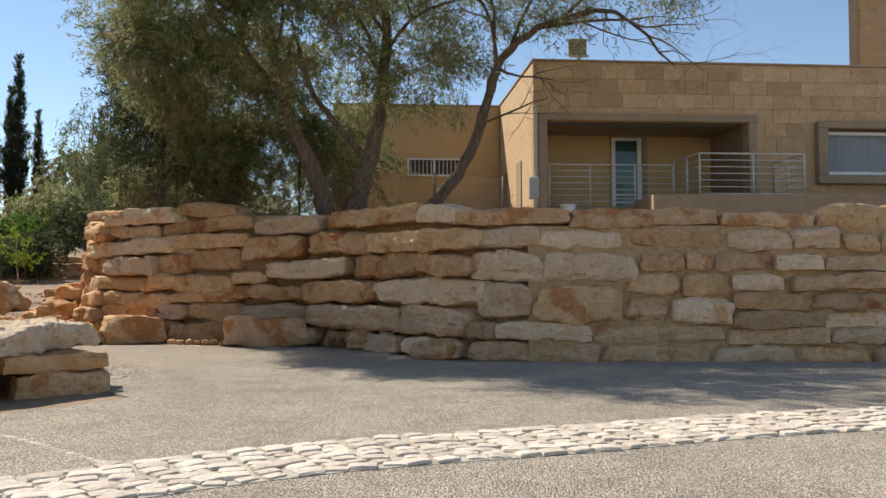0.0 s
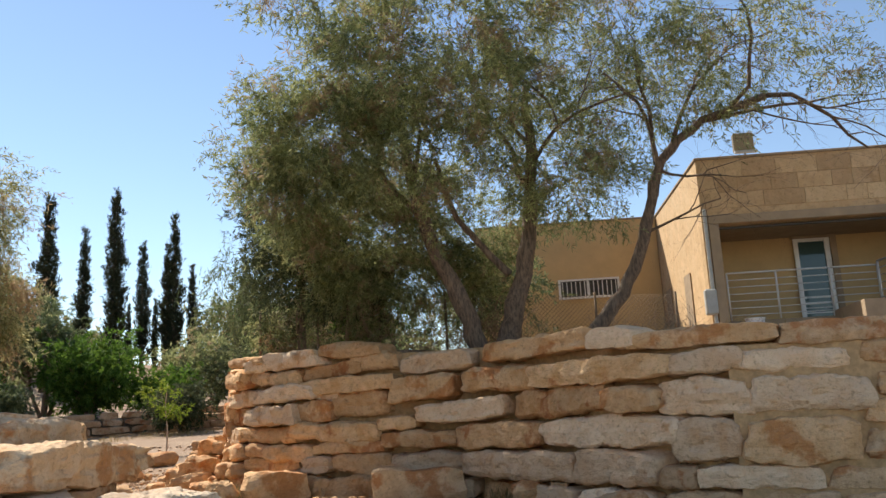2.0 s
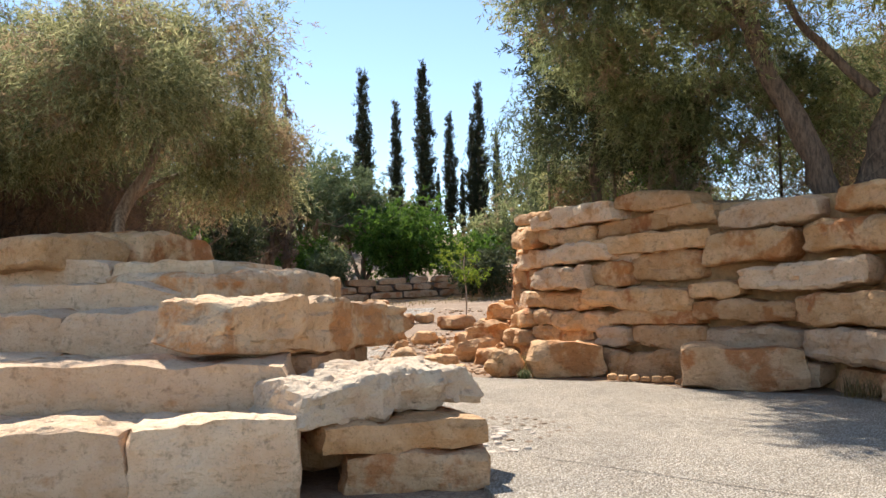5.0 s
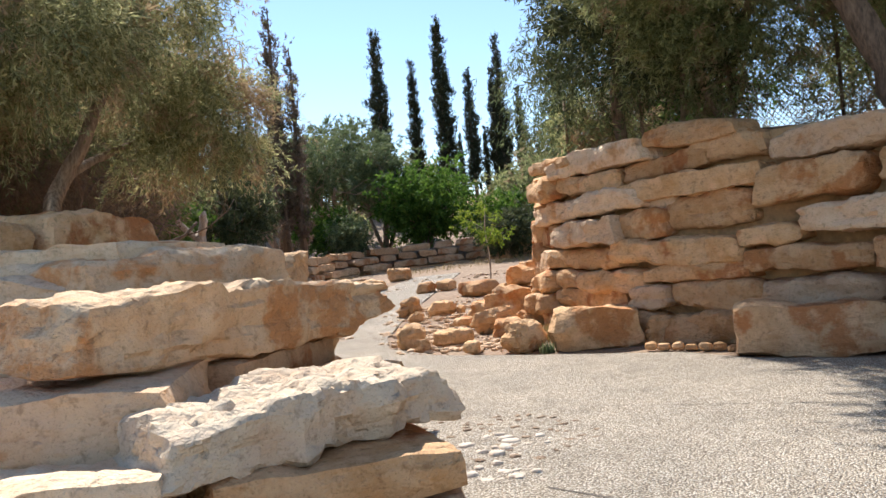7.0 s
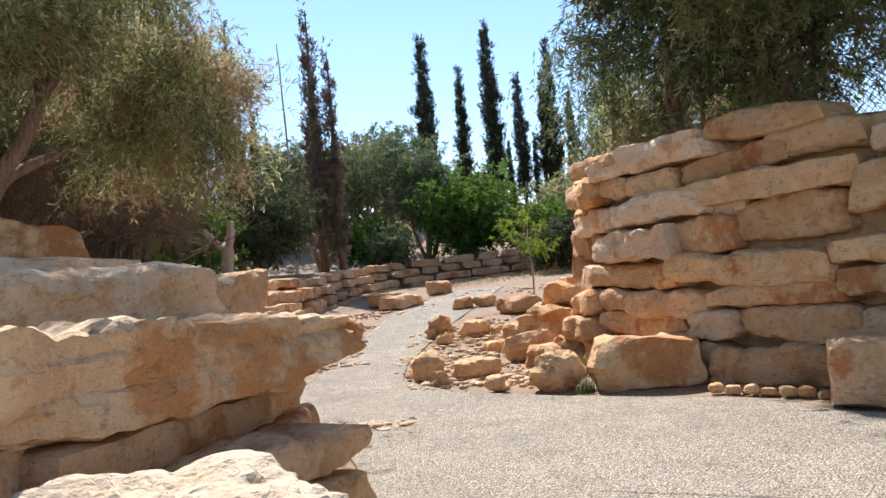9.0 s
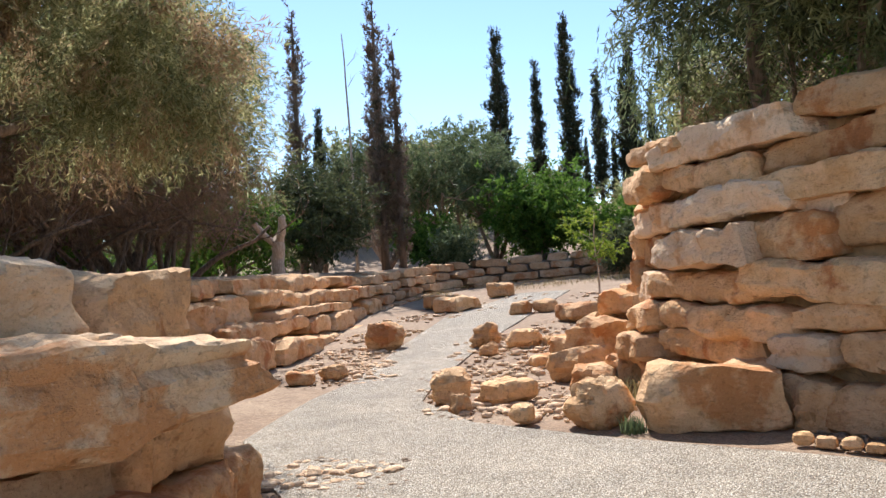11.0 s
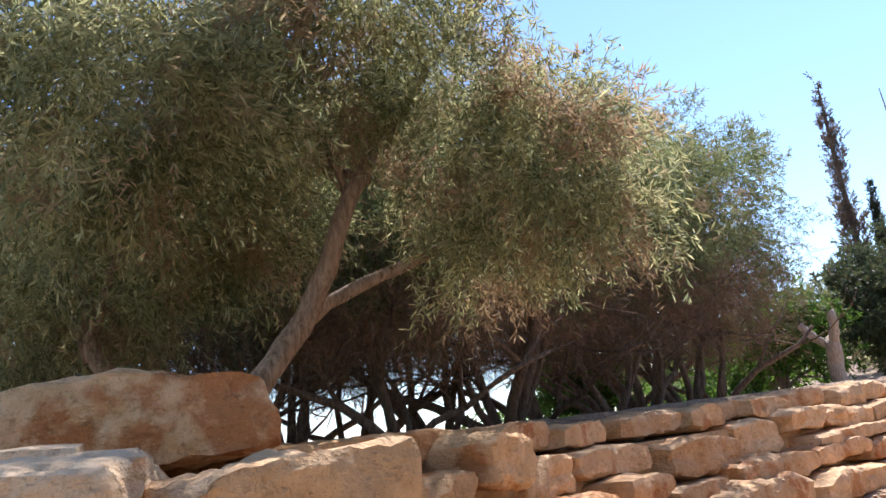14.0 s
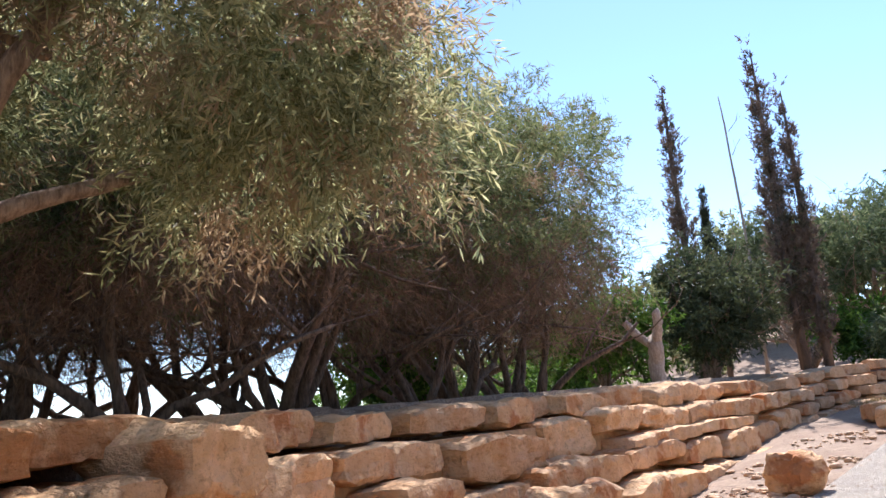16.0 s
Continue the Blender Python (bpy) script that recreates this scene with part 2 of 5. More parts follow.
def box_grid(nx, ny, nz):
    """Vertices (as fractions -1 to 1) and quads of a box surface with that many cells."""
    key = (nx, ny, nz)
    if key in BOXES:
        return BOXES[key]
    index, verts, faces = {}, [], []

    def vid(i, j, k):
        if (i, j, k) not in index:
            index[(i, j, k)] = len(verts)
            verts.append((2 * i / nx - 1, 2 * j / ny - 1, 2 * k / nz - 1))
        return index[(i, j, k)]
    for k, up in ((0, False), (nz, True)):
        for i in range(nx):
            for j in range(ny):
                q = [vid(i, j, k), vid(i + 1, j, k), vid(i + 1, j + 1, k), vid(i, j + 1, k)]
                faces.append(q if up else q[::-1])
    for j, back in ((0, False), (ny, True)):
        for i in range(nx):
            for k in range(nz):
                q = [vid(i, j, k), vid(i + 1, j, k), vid(i + 1, j, k + 1), vid(i, j, k + 1)]
                faces.append(q[::-1] if back else q)
    for i, right in ((0, False), (nx, True)):
        for j in range(ny):
            for k in range(nz):
                q = [vid(i, j, k), vid(i, j + 1, k), vid(i, j + 1, k + 1), vid(i, j, k + 1)]
                faces.append(q if right else q[::-1])
    BOXES[key] = (np.array(verts), faces)
    return BOXES[key]


def stone_mesh(rnd, L, D, H, mat, cell=0.14, worn=0.24, rough=1.0, slant=0.0, drop=0.0, nose=None, wedge=0.12):
    """A quarried block of length L, depth D, height H, centred on its foot: worn edges, bedding ledges, broken ends."""
    n = [max(2, min(46, round(x / cell))) for x in (L, D, H)]
    v, faces = box_grid(*n)
    half = np.array((L, D, H)) / 2
    r = min(half) * worn * 2 * rnd.uniform(0.75, 1.25)
    r = min(r, min(half) * 0.98)
    p = v * half
    inner = np.clip(p, -(half - r), half - r)
    d = p - inner
    ln = np.linalg.norm(d, axis=1, keepdims=True)
    p = inner + np.where(ln > 1e-9, d / np.maximum(ln, 1e-9) * r, 0)
    off = Vector((rnd.uniform(-99, 99), rnd.uniform(-99, 99), rnd.uniform(-99, 99)))
    amp = rough * min(0.085, 0.17 * min(L, D, H))
    out = p / half
    out /= np.maximum(np.linalg.norm(out, axis=1, keepdims=True), 1e-6)
    shift = np.empty(len(p))
    for i, q in enumerate(p):
        q = Vector(q)
        a = noise.noise(q * (1.5 / max(0.25, min(1.0, H * 1.6))) + off)
        c = noise.noise(q * 5.5 + off * 1.7)
        ledge = noise.noise(Vector((q.x * 0.7, q.y * 0.7, q.z * 9)) + off)
        chip = abs(noise.noise(q * 11 + off * 0.6)) if cell < 0.115 else 0.15
        split = noise.noise(Vector((q.x * 2.2, q.y * 2.2, q.z * 3.0)) - off)
        shift[i] = a * 1.0 + c * 0.45 + ledge * 0.5 - chip * 0.7 - (0.3 if abs(split) < 0.03 else 0.0)
    p = p + out * (shift * amp)[:, None]
    for _ in range(rnd.randint(4, 7)):
        cut = Vector((rnd.choice((-1, 1)) * rnd.uniform(0.2, 1) / L, rnd.uniform(-1, 0.3) / D, rnd.choice((-1, 1, 1)) * rnd.uniform(0.3, 1) / H)).normalized()
        cut = np.array(cut)
        reach = np.abs(cut) @ half
        over = np.maximum(0, p @ cut - reach * rnd.uniform(0.76, 0.93))
        p = p - over[:, None] * cut * 0.9
    ends = np.clip(np.abs(p[:, 0]) / half[0], 0, 1) ** 2.2
    for up in (1, -1):
        for way in (1, -1):
            pick = (p[:, 2] * up > 0) & (p[:, 0] * way > 0)
            p[pick, 2] *= 1 - ends[pick] * rnd.uniform(0, wedge)
    p[:, 2] += H / 2
    taper = 1 - rnd.uniform(0, 0.1) * rough * (p[:, 2] / H)
    p[:, 0] *= taper
    p[:, 0] += slant * (p[:, 2] - H / 2)
    p[:, 2] += drop * p[:, 0] / L
    if nose:
        k = np.clip((p[:, 0] / L + 0.5 - nose[0]) / (1 - nose[0]), 0, 1)
        up = p[:, 2] / H
        p[:, 2] += k * ((1 - up) * nose[2] - up * nose[1])
    me = mesh_of("stone", p, faces, mat)
    me.set_sharp_from_angle(angle=0.6)
    return me


def inside(poly, X, Y):
    hit = np.zeros(np.shape(X), bool)
    for (x1, y1), (x2, y2) in zip(poly, poly[1:] + poly[:1]):
        if y1 == y2:
            continue
        cross = ((y1 > Y) != (y2 > Y)) & (X < (x2 - x1) * (Y - y1) / (y2 - y1) + x1)
        hit ^= cross
    return hit


def far_from(line, X, Y, closed=True):
    best = np.full(np.shape(X), 1e9)
    pairs = list(zip(line, line[1:] + line[:1])) if closed else list(zip(line, line[1:]))
    for (x1, y1), (x2, y2) in pairs:
        dx, dy = x2 - x1, y2 - y1
        s = np.clip(((X - x1) * dx + (Y - y1) * dy) / (dx * dx + dy * dy), 0, 1)
        best = np.minimum(best, np.hypot(X - x1 - s * dx, Y - y1 - s * dy))
    return best


class Line:
    """A plan line by arc length, rounded a little at its corners."""
    def __init__(self, pts, soften=2):
        pts = [Vector(p) for p in pts]
        for _ in range(soften):
            q = [pts[0]]
            for a, b in zip(pts, pts[1:]):
                q += [a.lerp(b, 0.25), a.lerp(b, 0.75)]
            pts = q + [pts[-1]]
        self.pts = pts
        self.at = [0.0]
        for a, b in zip(pts, pts[1:]):
            self.at.append(self.at[-1] + (b - a).length)
        self.length = self.at[-1]

    def point(self, s):
        s = max(0.0, min(self.length, s))
        for i in range(len(self.pts) - 1):
            if s <= self.at[i + 1]:
                f = (s - self.at[i]) / max(1e-9, self.at[i + 1] - self.at[i])
                return self.pts[i].lerp(self.pts[i + 1], f)
        return self.pts[-1].copy()

    def span(self, s0, s1):
        """Midpoint, direction and length of the chord between two arc lengths."""
        a, b = self.point(s0), self.point(s1)
        d = b - a
        return (a + b) / 2, math.atan2(d.y, d.x), d.length


# ---- plan ----
WALL_LINE = Line([(26, 13.5), (8, 13.6), (2.4, 13.65), (0.2, 14.0), (-1.5, 16.1), (-2.9, 17.5), (-4.6, 17.85), (-6.6, 18.5), (-8.5, 19.6), (-9.6, 21.4), (-10.1, 24.5), (-8.0, 32.0)])
LEFT_LINE = Line([(-8.6, 12.7), (-11.2, 15.0), (-14.5, 17.6), (-16.1, 19.6), (-17.6, 21.8), (-20.6, 25.7), (-25.6, 32.3), (-28.2, 37.0), (-28.4, 40.6), (-25.8, 43.4), (-21, 44.6), (-15, 43.5)])
RIGHT_HILL = [tuple(p) for p in WALL_LINE.pts] + [(-6, 40), (60, 40), (60, 13.5)]
LEFT_HILL = [tuple(p) for p in LEFT_LINE.pts] + [(0, 46), (20, 90), (-140, 160), (-160, -60), (-24, 6.2), (-10.4, 9.4)]


def smooth(a, b, x):
    u = np.clip((x - a) / (b - a), 0.0, 1.0)
    return u * u * (3 - 2 * u)


def low_ground(x, y):
    return 0.14 + 0.06 * np.log1p(np.exp(np.clip((np.minimum(y, 48) - 21.5) * 1.2, -30, 30))) / 1.2


def left_top(x, y):
    far = np.hypot(x + 5, y - 15)
    z = 1.92 + 0.015 * np.clip(y - 12, 0, 60) + 0.2 * np.clip(far - 46, 0, 25) - 0.02 * np.clip(far - 90, 0, 200)
    edge = np.clip((-x - 25) - np.clip(y - 12, -60, 60) * 0.85, 0, 60)
    return z - 0.22 * edge


def ground_height(x, y):
    x, y = np.asarray(x, float), np.asarray(y, float)
    z = low_ground(x, y)
    r = np.where(inside(RIGHT_HILL, x, y), far_from(RIGHT_HILL, x, y), 0)
    z = z + (2.62 + 0.5 * smooth(0, -5, x) - z) * smooth(0.8, 1.25, r)
    l = np.where(inside(LEFT_HILL, x, y), far_from(LEFT_HILL, x, y), 0)
    return z + (left_top(x, y) - z) * smooth(1.6, 2.1, l)


def gz(x, y):
    return float(ground_height(x, y))


def build_ground():
    def axis(lo, hi, fine):
        a, step, out = lo, fine, [lo]
        while a < hi:
            a += step
            out.append(a)
        s, b = fine, hi
        while b < 900:
            s *= 1.35
            b += s
            out.append(b)
        s, b = fine, lo
        while b > -900:
            s *= 1.35
            b -= s
            out.insert(0, b)
        return np.array(out)
    X, Y = np.meshgrid(axis(-36, 16, 0.4), axis(-8, 60, 0.4), indexing="ij")
    Z = ground_height(X, Y)
    rough = np.array([noise.noise(Vector((a * 0.9, b * 0.9, 3.1))) + 0.5 * noise.noise(Vector((a * 2.7, b * 2.7, 1.1))) for a, b in zip(X.ravel(), Y.ravel())]).reshape(X.shape)
    Z = Z + rough * np.where(Z > 1.5, 0.07, 0.02) - 0.015
    nx, ny = X.shape
    verts = np.stack([X.ravel(), Y.ravel(), Z.ravel()], 1)
    faces = [(i * ny + j, (i + 1) * ny + j, (i + 1) * ny + j + 1, i * ny + j + 1) for i in range(nx - 1) for j in range(ny - 1)]
    tagged(new("ground", mesh_of("ground", verts, faces, SOIL)), "dry sandy soil with scattered litter, rising in terraces", "ground", kind="structure")


build_ground()

PLAZA = [(-3.6, 9.6), (-5.55, 11.8), (-6.6, 13.1), (-7.8, 14.1), (-9.3, 14.8), (-10.5, 15.5), (-11.3, 16.5), (-12.2, 17.7), (-13.1, 19.2), (-15.9, 22.9), (-19.6, 28.5), (-22.5, 36), (-20.6, 36.6), (-17.6, 30.5),
         (-14.4, 24.0), (-12.0, 20.0), (-10.6, 18.2), (-9, 17.3), (-7.4, 17.2), (-5.2, 17.3), (-4.2, 16.7), (-2.4, 16.6), (-1.3, 15.6), (0.3, 13.6), (26, 13.3), (26, -16), (-13, -16), (-13, 3.4), (-4.4, 8.5)]


def build_pavement():
    bm = bmesh.new()
    f = bm.faces.new([bm.verts.new((x, y, 0)) for x, y in PLAZA])
    if f.normal.z < 0:
        f.normal_flip()
    for y in np.arange(19, 37, 0.8):
        bmesh.ops.bisect_plane(bm, geom=bm.verts[:] + bm.edges[:] + bm.faces[:], plane_co=(0, y, 0), plane_no=(0, 1, 0))
    bmesh.ops.triangulate(bm, faces=bm.faces[:])
    ext = bmesh.ops.extrude_face_region(bm, geom=bm.faces[:])
    for v in bm.verts:
        v.co.z = float(low_ground(v.co.x, v.co.y)) - 0.2
    for v in ext["geom"]:
        if isinstance(v, bmesh.types.BMVert):
            v.co.z = float(low_ground(v.co.x, v.co.y)) + 0.012
    bmesh.ops.recalc_face_normals(bm, faces=bm.faces[:])
    me = bpy.data.meshes.new("pavement")
    bm.to_mesh(me)
    me.materials.append(PAVING)
    return tagged(new("pavement", me), "sunlit exposed-aggregate concrete plaza and footpath", "pavement", kind="structure")


pavement = build_pavement()


# ---- rough stone walls ----
def backing(name, line, s0, s1, depth, low, high, parent):
    """The earth fill behind the stones, as a thick band along the line."""
    n = max(2, int((s1 - s0) / 0.7))
    verts, faces = [], []
    for i in range(n + 1):
        s = s0 + (s1 - s0) * i / n
        a, b = line.point(max(0, s - 0.2)), line.point(min(line.length, s + 0.2))
        d = (b - a).normalized()
        nv = Vector((d.y, -d.x))
        p = line.point(s)
        for off, z in ((depth, low), (depth + 0.2, high), (depth + 1.3, high), (depth + 1.3, low)):
            q = p + nv * off
            verts.append((q.x, q.y, z(s) if callable(z) else z))
    for i in range(n):
        for k in range(4):
            a, b = i * 4 + k, i * 4 + (k + 1) % 4
            faces.append((a, b, b + 4, a + 4))
    faces += [(0, 3, 2, 1), (n * 4, n * 4 + 1, n * 4 + 2, n * 4 + 3)]
    return part(name, mesh_of(name, verts, faces, MORTAR, False), parent)


def laid(parent, line, rnd, stones, setback, depth, mats, inward=1, cell=0.13, worn=0.2, batter=0.1, jut=0.06, fill=1.0, wedge=0.25):
    """Blocks given as (arc length, arc length, bed, top) along the line."""
    for s0, s1, z0, z1 in stones:
        s0, s1 = min(s0, s1), max(s0, s1)
        mid, turn, length = line.span(s0, s1)
        nv = Vector((math.sin(turn), -math.cos(turn))) * inward
        c = mid + nv * (setback + batter * ((z0 + z1) / 2 - 0.14) + rnd.uniform(-jut, jut) + depth / 2)
        me = stone_mesh(rnd, length * 1.01 + 0.01, depth, (z1 - z0) * fill, rnd.choice(mats), cell, worn * rnd.uniform(0.7, 1.2), 1.15, rnd.uniform(-0.2, 0.2), rnd.uniform(-0.06, 0.06), wedge=wedge)
        part("stone", me, parent, Matrix.Translation((c.x, c.y, z0 - 0.01)) @ pose(0, 0, 0, 0, rnd.uniform(-1.2, 1.2), math.degrees(turn) + rnd.uniform(-1, 1)))


def steps(rnd, s0, s1, lo, hi):
    out = [s0]
    while out[-1] < s1 - lo:
        out.append(min(s1, out[-1] + rnd.uniform(lo, hi)))
    if out[-1] < s1:
        out[-1] = s1
    return out


# ---- retaining wall below the house ----
wall_right = empty("wall_right", (0, 14, 0.14), "high dry-laid retaining wall of rough tan limestone blocks", "retaining wall", kind="structure")
rnd = random.Random(11)
backing("earth_fill", WALL_LINE, 0, WALL_LINE.length, 0.42, 0.0, lambda s: 2.5 + 0.42 * float(smooth(26, 31, s)), wall_right)
backing("mortar_fill", WALL_LINE, 16.5, 24.6, 0.155, 0.0, 2.4, wall_right)
TOP = [(31.71, 30.06, 2.48, 2.91), (30.0, 27.16, 2.56, 2.95), (27.08, 26.11, 2.52, 2.87), (26.11, 23.91, 2.44, 2.76), (23.87, 21.35, 2.39, 2.74), (21.31, 19.7, 2.38, 2.65), (19.68, 17.91, 2.33, 2.78),
       (37.15, 35.35, 2.93, 3.17), (36.03, 33.66, 2.77, 3.17), (33.67, 32.14, 2.91, 3.25), (32.88, 31.74, 2.58, 3.02)]
SECOND = [(31.8, 30.45, 1.96, 2.48), (30.49, 28.52, 2.0, 2.52), (28.53, 25.62, 2.01, 2.45), (25.56, 24.44, 2.05, 2.41), (24.44, 22.97, 2.01, 2.37), (22.92, 21.28, 2.0, 2.36), (21.25, 20.15, 1.98, 2.35), (20.15, 19.35, 1.98, 2.35),
          (19.3, 18.7, 1.95, 2.3), (18.69, 17.57, 1.95, 2.33), (37.2, 36.0, 2.46, 2.9), (35.86, 35.14, 2.47, 2.83), (35.14, 34.19, 2.44, 2.79), (34.13, 32.6, 2.49, 2.86), (34.11, 31.75, 2.2, 2.54)]
THIRD = [(31.32, 29.18, 1.5, 1.95), (32.1, 31.25, 1.42, 1.7), (29.18, 26.79, 1.55, 2.02), (26.79, 25.69, 1.55, 1.98), (25.69, 24.4, 1.46, 2.02), (24.35, 22.75, 1.46, 1.99), (22.7, 21.95, 1.62, 1.99), (21.95, 21.48, 1.62, 1.99),
         (21.48, 20.48, 1.62, 1.98), (20.48, 19.65, 1.64, 1.94), (19.66, 18.35, 1.63, 1.93), (18.3, 17.4, 1.6, 1.93), (37.4, 35.37, 2.05, 2.45), (35.42, 33.69, 2.09, 2.47), (33.37, 31.93, 1.68, 2.24), (33.9, 33.2, 2.0, 2.28)]
FOURTH = [(32.1, 30.41, 1.06, 1.42), (30.41, 28.3, 1.04, 1.5), (28.3, 25.5, 1.03, 1.55), (25.5, 24.55, 0.84, 1.46), (24.5, 23.0, 0.79, 1.45), (22.95, 22.05, 1.24, 1.63), (22.03, 21.2, 1.2, 1.62), (21.19, 20.3, 1.3, 1.6), (20.19, 18.37, 1.3, 1.62), (18.3, 17.4, 1.3, 1.6),
          (37.6, 35.9, 1.62, 2.05), (35.87, 34.82, 1.63, 2.06), (34.82, 34.15, 1.61, 2.06), (34.29, 33.28, 1.62, 2.12)]
FIFTH = [(32.0, 30.36, 0.58, 1.04), (30.32, 27.31, 0.48, 1.02), (22.96, 22.21, 0.77, 1.24), (22.21, 21.19, 0.76, 1.22), (21.2, 19.98, 0.98, 1.31), (21.2, 19.72, 0.68, 0.99), (19.88, 18.4, 0.97, 1.3), (19.67, 18.23, 0.68, 0.97), (18.3, 17.4, 0.7, 1.3),
         (36.36, 34.26, 1.25, 1.6), (34.4, 32.1, 1.25, 1.65), (37.6, 36.4, 1.22, 1.62)]
SIXTH = [(29.97, 28.54, 0.12, 0.5), (28.5, 27.3, 0.12, 0.5), (27.34, 25.79, 0.52, 1.03), (25.76, 25.18, 0.46, 0.83), (25.18, 23.57, 0.47, 0.81), (23.54, 21.3, 0.43, 0.76), (21.29, 19.59, 0.41, 0.72), (19.58, 18.07, 0.41, 0.7), (18.0, 16.8, 0.4, 0.7),
         (37.2, 36.2, 0.85, 1.26), (36.14, 35.27, 0.94, 1.28), (35.27, 33.71, 0.88, 1.25), (33.75, 32.0, 1.0, 1.28)]
FOOT = [(27.2, 25.9, 0.1, 0.5), (25.69, 23.42, 0.1, 0.46), (23.39, 21.58, 0.1, 0.41), (21.55, 20.17, 0.1, 0.41), (20.14, 18.92, 0.1, 0.41), (18.9, 17.54, 0.1, 0.41), (37.3, 36.1, 0.5, 0.9), (36.09, 34.09, 0.62, 0.99), (34.02, 33.27, 0.62, 0.99), (33.27, 31.9, 0.6, 1.03),
        (36.5, 35.0, 0.1, 0.6), (35.0, 33.4, 0.1, 0.62), (33.4, 32.0, 0.1, 0.6), (32.0, 30.0, 0.1, 0.55)]
for row in (TOP, SECOND, THIRD, FOURTH, FIFTH, SIXTH, FOOT):
    near_house = [b for b in row if max(b[:2]) < 25.8]
    laid(wall_right, WALL_LINE, rnd, [b for b in row if b not in near_house], 0.0, 0.7, [ROCK, ROCK_WARM, ROCK, ROCK_PALE], worn=0.2, jut=0.15, cell=0.08, fill=0.98, wedge=0.4)
    laid(wall_right, WALL_LINE, rnd, near_house, 0.03, 0.5, [ROCK_SHADE, ROCK_PALE, ROCK_SHADE, ROCK_WARM], worn=0.2, jut=0.06, cell=0.075, fill=0.97, wedge=0.22)
for z0, z1 in ((0.1, 0.5), (0.48, 0.95), (0.93, 1.35), (1.33, 1.75), (1.73, 2.2), (2.18, 2.6), (2.58, 3.0)):
    laid(wall_right, WALL_LINE, rnd, [(a, b, z0, z1) for a, b in zip(*(lambda q: (q, q[1:]))(steps(rnd, 37.3, WALL_LINE.length, 0.7, 1.6)))], 0.0, 0.6, [ROCK, ROCK_WARM])
    laid(wall_right, WALL_LINE, rnd, [(a, b, z0, min(z1, 2.75)) for a, b in zip(*(lambda q: (q, q[1:]))(steps(rnd, 10.0, 17.5, 0.9, 2.0)))], 0.03, 0.5, [ROCK_SHADE], cell=0.25)


# ---- seating steps ----
def row_line(*pts):
    return Line(pts, 2)


SEATS = [
    (row_line((-4.96, 9.15), (-5.6, 8.35), (-6.9, 7.45), (-9.5, 6.3), (-13.5, 5.4)), (0, 1.12, 2.6, 4.6, 6.7, 9.2), 0.08, 0.72),
    (row_line((-5.42, 9.6), (-6.25, 8.8), (-7.6, 7.9), (-10.0, 6.85), (-13.8, 6.0)), (0, 2.35, 3.4, 5.6, 7.5, 9.2), 0.66, 1.07),
    (row_line((-6.1, 10.0), (-7.0, 9.85), (-8.5, 9.25), (-10.6, 8.4), (-14.2, 7.3)), (0, 2.0, 4.2, 6.4, 8.6), 1.02, 1.44),
    (row_line((-7.4, 10.25), (-8.5, 9.95), (-10.6, 9.15), (-14.5, 8.0)), (0, 2.5, 4.4, 7.4), 1.38, 1.7),
    (row_line((-7.5, 10.85), (-9.0, 10.5), (-11.2, 9.75), (-14.8, 8.7)), (0, 1.3, 3.6, 5.2, 7.6), 1.64, 1.97),
    (row_line((-9.6, 11.3), (-10.4, 11.0), (-11.9, 10.5), (-15.0, 9.6)), (0, 1.8, 3.5, 5.6), 1.9, 2.28),
]
rnd = random.Random(5)
for k, (line, joints, z0, z1) in enumerate(SEATS):
    tier = empty("seating_row", (*line.point(0.5), z0 if k == 0 else z0 + 0.02), "long pale limestone blocks forming one broad seating step", "stone step", "stepped stone seats")
    for s0, s1 in zip(joints, joints[1:]):
        mid, turn, length = line.span(s0, s1)
        nv = Vector((math.sin(turn), -math.cos(turn)))
        deep = (1.2, 2.1, 1.5, 1.2, 1.5, 1.2)[k]
        c = mid + nv * (deep / 2 + rnd.uniform(-0.03, 0.03))
        me = stone_mesh(rnd, length * 1.04, deep, z1 - z0 + rnd.uniform(0, 0.04), ROCK_RED if (k == 4 and s0 == 0) else ROCK_PALE, 0.1, 0.08, 0.9)
        part("block", me, tier, Matrix.Translation((c.x, c.y, z0)) @ pose(0, 0, 0, 0, 0, math.degrees(turn)))

# ---- stack of slabs at the end of the seats ----
rnd = random.Random(8)


def slab(a, b, z0, z1, depth, mat, label, side=1, rough=1.0, worn=0.17, cell=0.08, tilt=0.0, name="stone_slab", taper=0.0, nose=None):
    a, b = Vector(a), Vector(b)
    d = b - a
    turn = math.atan2(d.y, d.x)
    nv = Vector((-d.y, d.x)).normalized() * side
    c = (a + b) / 2 + nv * depth / 2
    me = stone_mesh(rnd, d.length, depth, z1 - z0, mat, cell, worn, rough, taper, 0.0, nose)
    ob = new(name, me)
    ob.matrix_basis = Matrix.Translation((c.x, c.y, z0)) @ pose(0, 0, 0, 0, tilt, math.degrees(turn))
    return tagged(ob, label, "stone", "slabs at the end of the seats")


